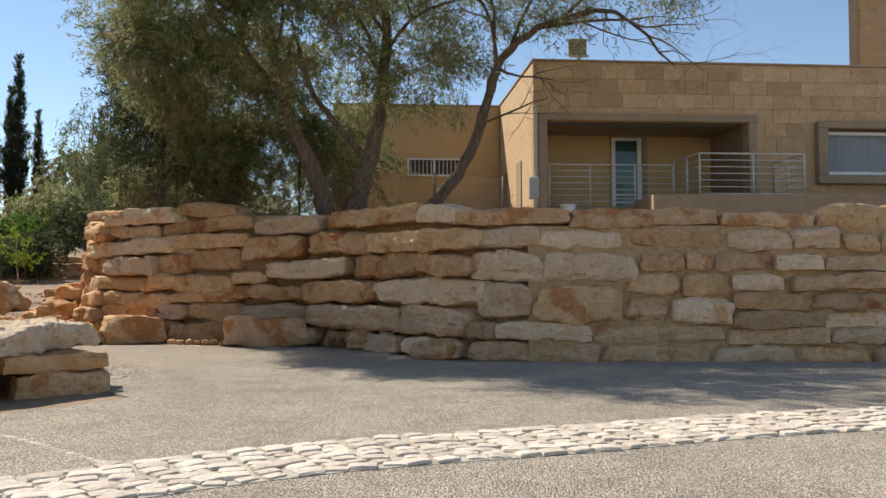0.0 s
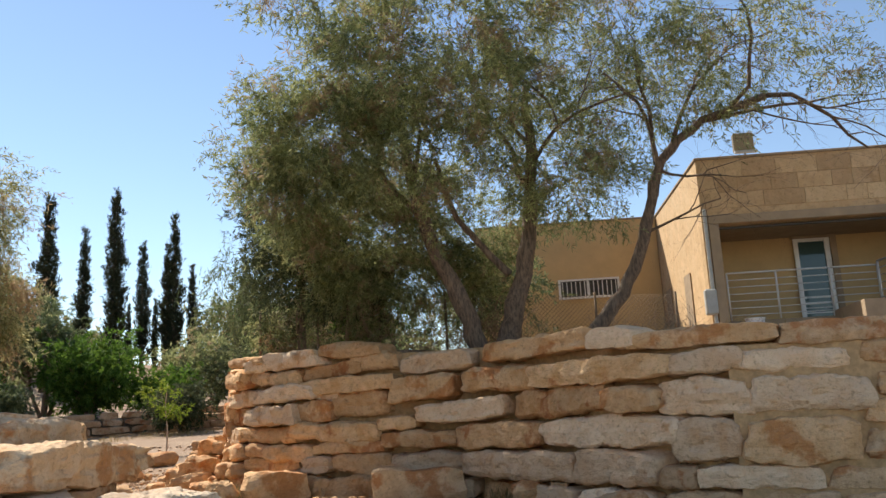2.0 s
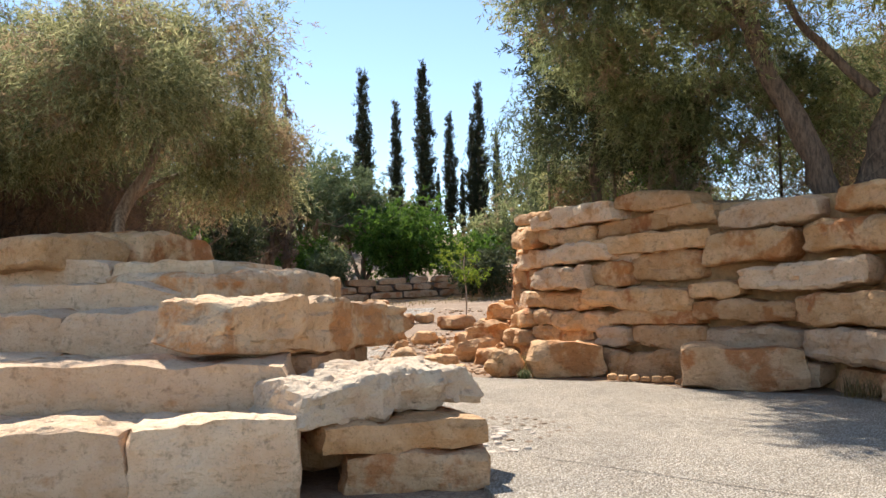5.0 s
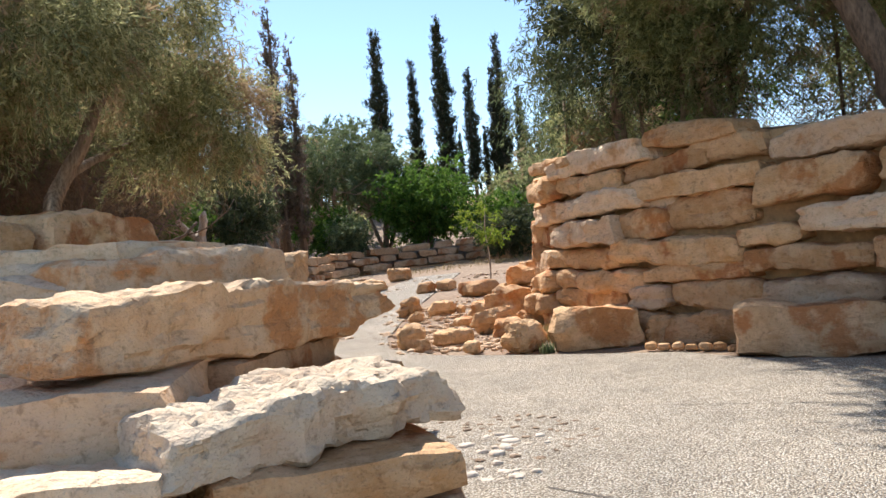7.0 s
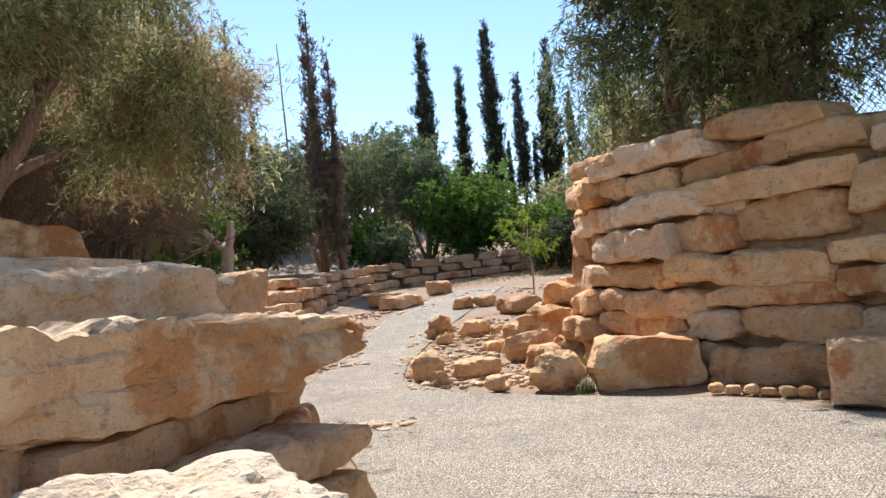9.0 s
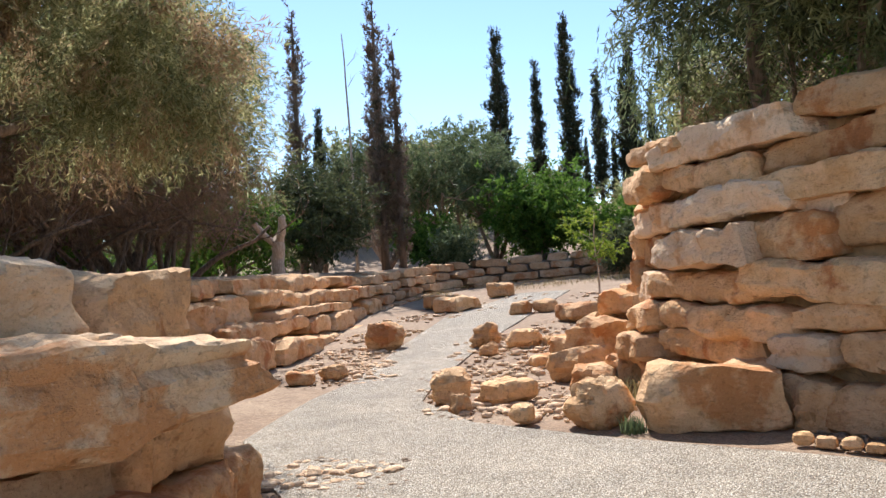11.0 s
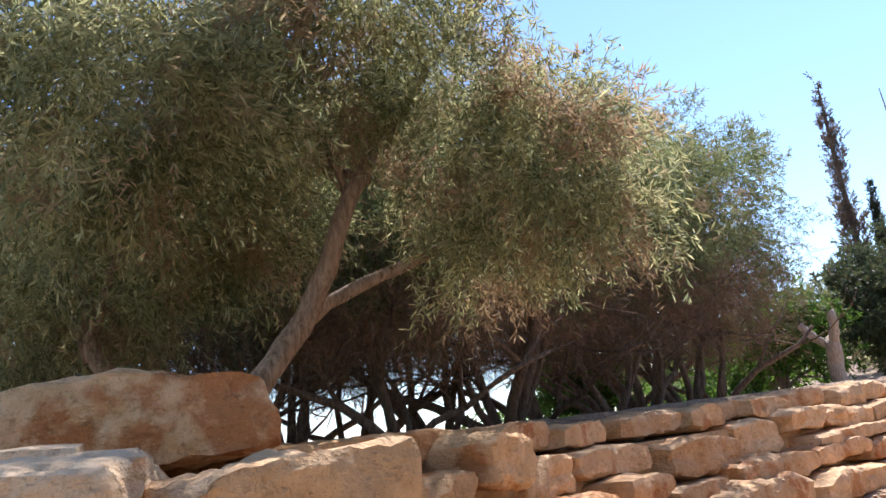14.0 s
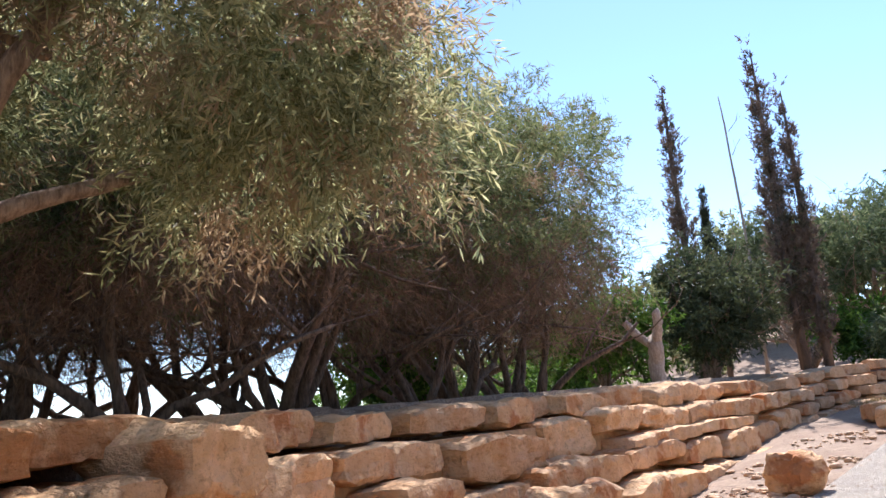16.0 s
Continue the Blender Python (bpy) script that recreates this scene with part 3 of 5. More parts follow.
slab((-4.92, 9.5), (-4.02, 10.2), 0.08, 0.42, 1.2, ROCK_SHADE, "low brown limestone slab lying on the pavement")
slab((-4.95, 9.35), (-4.12, 10.35), 0.4, 0.64, 1.1, ROCK, "thin split limestone slab in a stack")
slab((-4.98, 9.12), (-4.46, 10.95), 0.62, 0.97, 1.0, ROCK_WHITE, "white-topped broken limestone slab overhanging the plaza", tilt=-2, rough=1.9, cell=0.05)
slab((-5.25, 10.2), (-6.3, 12.9), 0.08, 0.5, 1.5, ROCK_WARM, "brown limestone footing block under larger slabs")
slab((-5.7, 10.1), (-6.35, 12.9), 0.48, 0.8, 1.3, ROCK_SHADE, "shaded limestone slab in a stack", rough=1.3)
slab((-6.1, 9.75), (-6.2, 10.35), 0.78, 1.05, 0.9, ROCK_PALE, "small pale wedge stone under a long slab")
slab((-6.05, 10.6), (-6.7, 12.4), 0.78, 1.02, 1.0, ROCK_SHADE, "shaded filler slab under the long red stone")
slab((-5.82, 9.3), (-6.62, 13.15), 1.03, 1.52, 0.75, ROCK_RED, "long rust-stained limestone slab with a pale top and broken end", tilt=0.6, rough=1.15, worn=0.1, nose=(0.8, 0.06, 0.16), cell=0.05)
slab((-6.6, 12.2), (-8.2, 14.2), 0.08, 0.62, 1.4, ROCK_WARM, "orange limestone footing boulder in shade")
slab((-7.18, 10.3), (-7.3, 12.58), 1.42, 1.86, 1.3, ROCK_RED, "massive tan limestone block with a rust patch", rough=1.1, worn=0.2)
slab((-7.38, 12.68), (-8.05, 13.58), 1.34, 1.8, 0.9, ROCK_WARM, "orange limestone block with pale streaks", worn=0.13)
slab((-7.0, 12.5), (-7.85, 13.75), 0.6, 1.32, 1.2, ROCK_WARM, "rough orange limestone boulder under a block", worn=0.3, rough=1.6)
slab((-9.2, 10.0), (-9.3, 11.3), 1.86, 2.3, 0.9, ROCK, "upper tan limestone block behind the seats")
slab((-9.32, 11.35), (-9.65, 12.95), 1.86, 2.4, 1.0, ROCK, "upper tan limestone block beside a leaning tree", worn=0.13)
slab((-8.5, 13.0), (-9.6, 14.0), 0.1, 1.5, 1.0, ROCK_WARM, "orange limestone boulder propping the terrace", worn=0.3)
slab((-8.0, 10.2), (-8.1, 12.4), 0.1, 1.76, 1.4, ROCK, "large limestone block filling the terrace corner", worn=0.1)

# ---- left terrace and far wall ----
wall_left = empty("wall_left", (-14, 17, 0.2), "stepped terrace wall of rough orange limestone blocks", "retaining wall", kind="structure")
rnd = random.Random(21)
L_TOP = [(1.2, 2.85, 1.6, 1.95), (2.87, 4.39, 1.66, 1.98), (5.17, 6.53, 1.6, 1.97), (6.59, 7.9, 1.58, 1.89), (7.89, 9.9, 1.58, 1.94), (9.91, 10.97, 1.55, 1.97), (10.99, 11.9, 1.6, 1.98), (11.95, 13.6, 1.58, 1.97), (13.55, 16.2, 1.6, 2.08), (16.25, 19.45, 1.6, 2.08), (19.44, 22.0, 1.6, 2.0), (22.1, 25.2, 1.66, 2.05)]
L_SECOND = [(2.2, 3.65, 1.1, 1.6), (3.71, 4.6, 1.3, 1.9), (4.7, 6.0, 1.1, 1.6), (6.05, 8.3, 1.18, 1.56), (8.3, 10.4, 0.92, 1.53), (10.73, 12.45, 1.02, 1.64), (12.43, 14.11, 1.3, 1.72), (14.13, 16.8, 1.2, 1.64), (16.8, 19.53, 1.2, 1.64), (19.6, 22.5, 1.2, 1.6), (22.61, 26.0, 1.25, 1.68)]
L_THIRD = [(2.0, 4.0, 0.62, 1.12), (4.0, 6.2, 0.66, 1.16), (6.3, 7.65, 0.88, 1.2), (7.7, 9.5, 0.6, 0.95), (9.5, 12.4, 0.66, 1.08), (12.4, 15.2, 0.7, 1.08), (12.76, 16.5, 0.98, 1.24), (16.5, 20.7, 0.98, 1.24), (15.2, 17.3, 0.52, 0.98), (17.7, 20.5, 0.4, 1.0), (20.5, 23.4, 0.45, 1.0), (23.4, 26.0, 0.5, 1.2)]
L_FOOT = [(1.2, 2.2, 0.1, 0.64), (2.2, 4.0, 0.1, 0.66), (4.06, 5.76, 0.12, 0.7), (5.76, 8.0, 0.12, 0.76), (8.09, 11.2, 0.12, 0.82), (11.32, 14.5, 0.12, 0.68), (14.6, 16.4, 0.1, 0.5), (16.4, 18.5, 0.1, 0.45), (18.5, 21.0, 0.1, 0.5), (21.0, 24.0, 0.15, 0.55)]
for row, off in ((L_TOP, 1.2), (L_SECOND, 0.7), (L_THIRD, 0.3), (L_FOOT, 0.0)):
    laid(wall_left, LEFT_LINE, rnd, row, off, 0.95, [ROCK_WARM, ROCK, ROCK_WARM], -1, 0.085, 0.16, 0.0, 0.2, 0.95, 0.3)
# far stretch faces away from the sun; its shade is coloured in with ROCK_SHADE
FAR_FROM = 25.3
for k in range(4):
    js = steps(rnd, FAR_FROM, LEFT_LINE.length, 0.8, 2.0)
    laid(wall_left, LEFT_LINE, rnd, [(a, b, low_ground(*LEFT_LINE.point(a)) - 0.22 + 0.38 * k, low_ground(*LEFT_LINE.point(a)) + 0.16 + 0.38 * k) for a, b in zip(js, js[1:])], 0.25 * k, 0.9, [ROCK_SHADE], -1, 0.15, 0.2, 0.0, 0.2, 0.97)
backing("earth_fill", LEFT_LINE, 0.5, LEFT_LINE.length, -2.3, 0.0, 1.5, wall_left)


# ---- boulders beside the path ----
def boulder(x, y, w, h, mat, label, name="boulder", deep=0.85, turn=None, worn=0.42, group="boulders beside the path"):
    me = stone_mesh(rnd, w, w * deep, h * 1.08, mat, max(0.05, w / 9), worn, 1.5)
    ob = new(name, me)
    ob.matrix_basis = Matrix.Translation((x, y, gz(x, y) - 0.06 * h)) @ pose(0, 0, 0, 0, 0, rnd.uniform(0, 180) if turn is None else turn)
    return tagged(ob, label, "boulder", group)


rnd = random.Random(31)
for x, y, w, h in ((-10.25, 18.3, 0.55, 0.38), (-9.6, 17.8, 0.3, 0.24), (-9.55, 18.6, 0.65, 0.27), (-8.5, 17.5, 0.27, 0.2), (-7.75, 17.75, 0.56, 0.48), (-13.1, 22.6, 0.36, 0.27),
                   (-14.0, 23.6, 0.62, 0.5), (-13.1, 23.7, 0.74, 0.36), (-12.6, 23.75, 0.28, 0.2), (-16.4, 23.1, 0.74, 0.6), (-13.95, 18.9, 0.48, 0.2), (-13.8, 19.45, 0.38, 0.24), (-11.2, 21.7, 0.46, 0.19)):
    boulder(x, y, w, h, ROCK, "rounded tan limestone boulder beside the footpath")
for x, y, w, h in ((-9.9, 21.2, 0.85, 0.7), (-9.0, 20.4, 0.5, 0.36), (-14.5, 27.8, 1.1, 0.38), (-16.9, 29.8, 0.65, 0.3), (-17.3, 29.2, 0.6, 0.34), (-13.1, 28.0, 0.7, 0.4), (-22.4, 31.5, 1.3, 0.45), (-20.9, 30.6, 1.3, 0.42), (-22.6, 35.0, 1.0, 0.5), (-14.2, 30.5, 0.8, 0.5), (-11.2, 24.8, 0.8, 0.5), (-10.9, 23.2, 0.9, 0.4), (-12.0, 26.0, 1.0, 0.45), (-11.6, 28.6, 1.1, 0.5), (-10.5, 22.2, 0.7, 0.45)):
    boulder(x, y, w, h, ROCK_WARM, "angular orange limestone rock on dry soil", worn=0.25)
boulder(-6.75, 18.22, 1.35, 0.58, ROCK_WARM, "broad flat-topped limestone block below the wall", "stone_block", 0.6, 27, 0.13, "blocks below the wall")
boulder(-5.85, 18.4, 0.45, 0.4, ROCK, "small limestone rock against a block", "stone_block", 0.8, 10, 0.25, "blocks below the wall")
# ROCK_SHADE below: these blocks have the shade they stand in coloured in
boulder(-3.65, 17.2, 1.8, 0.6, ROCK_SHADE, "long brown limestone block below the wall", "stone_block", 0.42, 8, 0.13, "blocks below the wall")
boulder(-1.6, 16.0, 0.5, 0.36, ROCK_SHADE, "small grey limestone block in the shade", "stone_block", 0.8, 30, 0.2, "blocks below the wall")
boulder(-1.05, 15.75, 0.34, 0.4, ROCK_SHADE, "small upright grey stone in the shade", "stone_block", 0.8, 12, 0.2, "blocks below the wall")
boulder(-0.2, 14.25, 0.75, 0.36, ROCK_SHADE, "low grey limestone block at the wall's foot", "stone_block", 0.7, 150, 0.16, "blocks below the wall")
# rocks heaped against the wall's corner
heap = ((-9.75, 20.6, 0.14, 0.8, 0.5), (-10.3, 21.4, 0.14, 0.95, 0.55), (-10.7, 22.3, 0.16, 0.9, 0.6), (-10.9, 23.4, 0.2, 1.0, 0.6), (-11.4, 22.9, 0.16, 0.7, 0.35), (-9.75, 21.25, 0.58, 0.8, 0.42), (-10.15, 22.1, 0.62, 0.8, 0.45), (-10.35, 23.1, 0.66, 0.8, 0.5), (-9.8, 21.9, 0.98, 0.7, 0.4), (-10.1, 22.9, 1.05, 0.7, 0.4), (-11.2, 24.4, 0.22, 0.9, 0.5), (-10.6, 24.2, 0.6, 0.9, 0.5), (-9.2, 19.95, 0.14, 0.6, 0.35))
for x, y, z, w, h in heap:
    me = stone_mesh(rnd, w, w * 0.8, h, ROCK_WARM, 0.09, 0.22, 1.6)
    ob = new("rock", me)
    ob.matrix_basis = Matrix.Translation((x, y, z - 0.04)) @ pose(0, 0, 0, rnd.uniform(-5, 5), rnd.uniform(-5, 5), rnd.uniform(0, 180))
    tagged(ob, "angular orange limestone rock heaped at the wall's corner", "rock", "rocks at the corner")
for i in range(7):
    boulder(-5.75 + 0.19 * i, 17.62 - 0.035 * i, 0.19, 0.1, ROCK, "small rounded edging stone", "edging_stone", 0.7, rnd.uniform(0, 30), 0.45, "edging stones")


def scatter(name, label, spots, count, lo, hi, mat, seed):
    """Loose stones strewn over patches (x, y, radius), as one sheet of stuff."""
    r = random.Random(seed)
    base, faces = box_grid(3, 3, 2)
    base = base / np.maximum(1, np.linalg.norm(base, axis=1, keepdims=True) / 1.15)
    verts, quads = [], []
    for _ in range(count):
        x, y, rad = r.choice(spots)
        a, d = r.uniform(0, 6.283), rad * math.sqrt(r.random())
        x, y = x + d * math.cos(a), y + d * math.sin(a)
        s = lo + (hi - lo) * r.random() ** 2.2
        p = base * (s * r.uniform(0.7, 1.2), s * r.uniform(0.5, 0.9), s * r.uniform(0.22, 0.5))
        p = p * (1 + np.array([noise.noise(Vector(q) * 3 + Vector((x * 7, y * 7, 0))) for q in base])[:, None] * 0.35)
        c, sn = math.cos(a * 3), math.sin(a * 3)
        p = np.stack([p[:, 0] * c - p[:, 1] * sn + x, p[:, 0] * sn + p[:, 1] * c + y, p[:, 2] + gz(x, y) + s * 0.12], 1)
        n = len(verts) * len(base)
        verts.append(p)
        quads += [tuple(i + n for i in f) for f in faces]
    tagged(new(name, mesh_of(name, np.concatenate(verts), quads, mat)), label, "stones", kind="stuff")


scatter("loose_stones", "scattered pale rubble and pebbles beside the footpath", [(-9.3, 18.2, 0.9), (-10.6, 19.4, 0.9), (-8.6, 18.4, 0.8), (-11.6, 20.9, 1.0), (-13.0, 22.8, 1.0), (-14.2, 24.6, 1.2), (-12.2, 24.0, 1.6), (-10.6, 22.0, 1.2), (-13.6, 19.6, 0.8),
        (-15.2, 21.0, 1.0), (-14.6, 20.6, 0.8), (-16.6, 22.4, 1.0), (-18.5, 25.0, 1.2), (-8.6, 15.0, 0.6), (-13, 27, 2.2), (-20.5, 28.5, 1.4), (-19, 33, 3.0)], 1700, 0.02, 0.11, ROCK_PALE, 3)
scatter("fine_gravel", "fine pale gravel and leaf litter on soil", [(-9.5, 18.6, 1.2), (-11.5, 21, 1.6), (-14, 20, 1.6), (-16.5, 22.8, 1.4), (-12.5, 24.5, 2.4), (-5.3, 12.4, 0.9), (-8.5, 14.8, 0.9), (-5.2, 18.1, 0.6)], 1900, 0.012, 0.045, SOIL, 4)

scatter("small_stones", "few small pale stones lying by the slabs", [(-5.0, 12.3, 0.4), (-4.6, 11.5, 0.3)], 60, 0.02, 0.075, COBBLE, 6)

# ---- cobbled band and joints in the plaza ----
COBBLES = Line([(-4.6, 3.2), (-2.75, 5.2), (-1.6, 6.05), (-0.4, 6.6), (1.0, 7.0), (2.35, 7.6), (4.3, 8.1), (9, 9.2)], 2)
rnd = random.Random(41)
cobble_shapes = [stone_mesh(rnd, 1.0, 0.62, 0.34, COBBLE, 0.26, 0.48, 0.9) for _ in range(10)]
band = empty("cobbled_band", (0, 7, 0.14), "curved band of white cobbles set in the plaza", "paving", kind="structure")
bed = []
n_bed = 40
for i in range(n_bed + 1):
    s = COBBLES.length * i / n_bed
    a, b = COBBLES.point(max(0, s - 0.1)), COBBLES.point(s + 0.1)
    d = (b - a).normalized()
    p = COBBLES.point(s)
    for w in (-0.56, 0.56):
        bed.append((p.x - d.y * w, p.y + d.x * w, 0.157))
part("mortar_bed", mesh_of("mortar_bed", bed, [(2 * i, 2 * i + 2, 2 * i + 3, 2 * i + 1) for i in range(n_bed)], plain("pale mortar", (0.45, 0.4, 0.31), 0.95, spread=0.2), False), band)
s = 0.6
while s < 13.0:
    row = -0.48
    a, b = COBBLES.point(s - 0.1), COBBLES.point(s + 0.1)
    d = (b - a).normalized()
    while row < 0.52:
        size = rnd.uniform(0.17, 0.25)
        p = COBBLES.point(s + rnd.uniform(-0.04, 0.04)) + Vector((-d.y, d.x)) * row
        part("cobble", rnd.choice(cobble_shapes), band, Matrix.Translation((p.x, p.y, 0.135)) @ pose(0, 0, 0, 0, 0, math.degrees(math.atan2(d.y, d.x)) + rnd.uniform(-25, 25)) @ Matrix.Diagonal((size, size * rnd.uniform(0.9, 1.2), size * 0.7, 1)))
        row += size * rnd.uniform(0.62, 0.78)
    s += rnd.uniform(0.2, 0.25)


def strip(name, pts, width, label):
    verts, faces = [], []
    line = Line(pts, 0)
    n = max(2, int(line.length / 0.5))
    for i in range(n + 1):
        s = line.length * i / n
        a, b = line.point(max(0, s - 0.05)), line.point(min(line.length, s + 0.05))
        d = (b - a).normalized()
        p = line.point(s) + Vector((noise.noise(Vector((s, 0, 0))), noise.noise(Vector((s, 5, 0))))) * 0.01
        for w in (-width / 2, width / 2):
            verts.append((p.x - d.y * w, p.y + d.x * w, low_ground(p.x, p.y) + 0.0165))
    tagged(new(name, mesh_of(name, verts, [(2 * i, 2 * i + 2, 2 * i + 3, 2 * i + 1) for i in range(n)], JOINT, False)), label, "joint", kind="structure")


strip("expansion_joint", [(-4.2, 11.3), (-1.6, 10.7), (4, 9.3)], 0.014, "thin dark expansion joint across the plaza")
strip("expansion_joint", [(-5.2, 13.7), (-0.6, 14.6)], 0.012, "thin dark expansion joint across the plaza")
strip("expansion_joint", [(-12.2, 17.85), (-10.8, 18.45)], 0.02, "dark joint where the footpath leaves the plaza")
edge_line = Line([(-4.6, 7.8), (-3.7, 7.2), (-2.4, 6.1)], 2)
s = 0.0
while s < edge_line.length:
    p = edge_line.point(s)
    size = rnd.uniform(0.07, 0.1)
    part("cobble", rnd.choice(cobble_shapes), band, Matrix.Translation((p.x, p.y, 0.137)) @ pose(0, 0, 0, 0, 0, rnd.uniform(0, 180)) @ Matrix.Diagonal((size, size * 1.3, size * 0.7, 1)))
    s += rnd.uniform(0.09, 0.12)


# ---- house ----
HOUSE = Matrix.Translation((2.2, 20.0, 3.3)) @ pose(0, 0, 0, 0, 0, 4.8) @ Matrix.Diagonal((1.015, 1, 1, 1))
house = empty("house", (6, 21, 2.7), "single-storey flat-roofed house of sawn ochre stone with a porch", "house")


def block(name, lo, hi, mat, parent, label="", at=HOUSE, edge=0.0):
    """A box between two corners, in the house's own axes, with eased edges."""
    lo, hi = Vector(lo), Vector(hi)
    if edge:
        bm = bmesh.new()
        bmesh.ops.create_cube(bm, size=1)
        bmesh.ops.scale(bm, vec=hi - lo, verts=bm.verts)
        bmesh.ops.translate(bm, vec=(lo + hi) / 2, verts=bm.verts)
        bmesh.ops.bevel(bm, geom=bm.edges[:], offset=edge, segments=1, affect="EDGES")
        me = bpy.data.meshes.new(name)
        bm.to_mesh(me)
        bm.free()
        me.materials.append(mat)
    else:
        v, f = box_grid(1, 1, 1)
        me = mesh_of(name, v * np.array((hi - lo) / 2) + np.array((lo + hi) / 2), f, mat, False)
    return part(name, me, parent, at, label)


# walls round the porch (open from x 0.33 to 5.3) and the window (x 7.25 to 9.3)
block("wall", (0.0, 0.0, -0.7), (0.33, 0.3, 2.06), ASHLAR, house)
block("wall", (5.3, 0.0, -0.7), (7.25, 0.3, 1.93), ASHLAR, house)
block("wall", (7.25, 0.0, -0.7), (9.3, 0.3, 0.78), ASHLAR, house)
block("wall", (9.3, 0.0, -0.7), (15.0, 0.3, 1.93), ASHLAR, house)
block("wall", (0.0, 0.0, 2.06), (5.3, 0.3, 3.5), ASHLAR, house)
block("wall", (5.3, 0.0, 1.93), (15.0, 0.3, 3.5), ASHLAR, house)
block("wall", (0.0, 0.3, -0.7), (0.3, 8.0, 3.5), ASHLAR, house)
block("wall", (14.7, 0.3, -0.7), (15.0, 8.0, 3.5), ASHLAR, house)
block("wall", (0.3, 7.7, -0.7), (14.7, 8.0, 3.5), ASHLAR, house)
block("porch_back_wall", (0.3, 2.3, -0.2), (5.6, 2.5, 3.2), RENDER_WALL, house)
block("porch_side_wall", (5.3, 0.3, -0.2), (5.5, 2.3, 3.2), CONCRETE, house)
block("porch_ceiling", (0.3, 0.3, 2.1), (5.3, 2.3, 2.24), CONCRETE, house)
block("porch_floor", (0.3, 0.3, -0.3), (5.3, 2.3, 0.0), CONCRETE, house)
block("roof", (0.3, 0.3, 3.1), (14.7, 7.7, 3.3), CONCRETE, house)
block("parapet_cap", (-0.03, -0.04, 3.503), (15.03, 0.34, 3.56), CONCRETE, house, "thin stone parapet cap", edge=0.01)
block("parapet_cap", (-0.03, 0.345, 3.503), (0.34, 8.03, 3.56), CONCRETE, house, "thin stone parapet cap", edge=0.01)
# surrounds
for lo, hi in (((0.12, -0.06, 2.065), (5.55, 0.02, 2.25)), ((0.12, -0.06, -0.3), (0.328, 0.02, 2.062)), ((5.305, -0.06, -0.3), (5.5, 0.02, 2.062))):
    block("surround", lo, hi, CONCRETE, house, "brown concrete porch surround", edge=0.01)
window = block("window", (7.27, 0.12, 0.8), (9.28, 0.16, 1.9), GLASS, house, "wide window with a drawn pale curtain")
block("curtain", (7.3, 0.2, 0.82), (9.26, 0.23, 1.88), CURTAIN, window)
for i in range(26):
    block("curtain_fold", (7.32 + 0.075 * i, 0.18, 0.84), (7.35 + 0.075 * i, 0.199, 1.86), CURTAIN, window, edge=0.008)
for lo, hi in (((7.0, -0.2, 1.93), (9.55, 0.04, 2.1)), ((7.0, -0.2, 0.55), (9.55, 0.04, 0.76)), ((7.0, -0.2, 0.763), (7.26, 0.04, 1.927)), ((9.29, -0.2, 0.763), (9.55, 0.04, 1.927))):
    block("window_surround", lo, hi, CONCRETE, window, "deep brown concrete window surround", edge=0.015)
for lo, hi in (((7.28, 0.06, 0.8), (9.27, 0.118, 0.88)), ((7.28, 0.06, 1.8), (9.27, 0.118, 1.88)), ((7.28, 0.06, 0.885), (7.34, 0.118, 1.795)), ((9.2, 0.06, 0.885), (9.27, 0.118, 1.795))):
    block("window_frame", lo, hi, WHITE, window)
block("room_wall", (7.1, 1.2, 0.4), (9.45, 1.3, 2.4), CURTAIN, house)
# porch door
porch_door = block("door", (2.58, 2.24, 0.0), (3.32, 2.28, 2.0), DOOR_GLASS, house, "narrow glazed door with a white frame")
for lo, hi in (((2.54, 2.2, 0.0), (2.64, 2.236, 2.04)), ((3.24, 2.2, 0.0), (3.36, 2.236, 2.04)), ((2.645, 2.2, 1.96), (3.235, 2.236, 2.04)), ((2.645, 2.2, 0.0), (3.235, 2.236, 0.1))):
    block("door_frame", lo, hi, WHITE, porch_door)
block("door_reveal", (3.365, 2.15, 0.0), (3.5, 2.298, 2.1), CONCRETE, porch_door)
block("door_reveal", (2.5, 2.15, 2.045), (3.36, 2.298, 2.14), CONCRETE, porch_door)
for k in range(4):
    block("glazing_bar", (2.645, 2.215, 0.25 + 0.12 * k), (3.235, 2.235, 0.275 + 0.12 * k), WHITE, porch_door)
block("awning_rail", (0.35, 0.2, 1.99), (4.9, 0.26, 2.03), DARK, house, "dark rolled awning rail")
# side windows on the lit flank
for y0 in (1.6, 4.0):
    block("side_window", (-0.03, y0, -0.1), (-0.003, y0 + 0.7, 1.3), CONCRETE, house, "narrow brown shuttered side window")
block("downpipe", (0.02, -0.1, -0.6), (0.09, -0.03, 2.4), GREY, house, edge=0.02)
block("meter_box", (-0.14, -0.2, 0.12), (0.1, -0.02, 0.66), GREY, house, "grey electric meter box on the corner", edge=0.03)
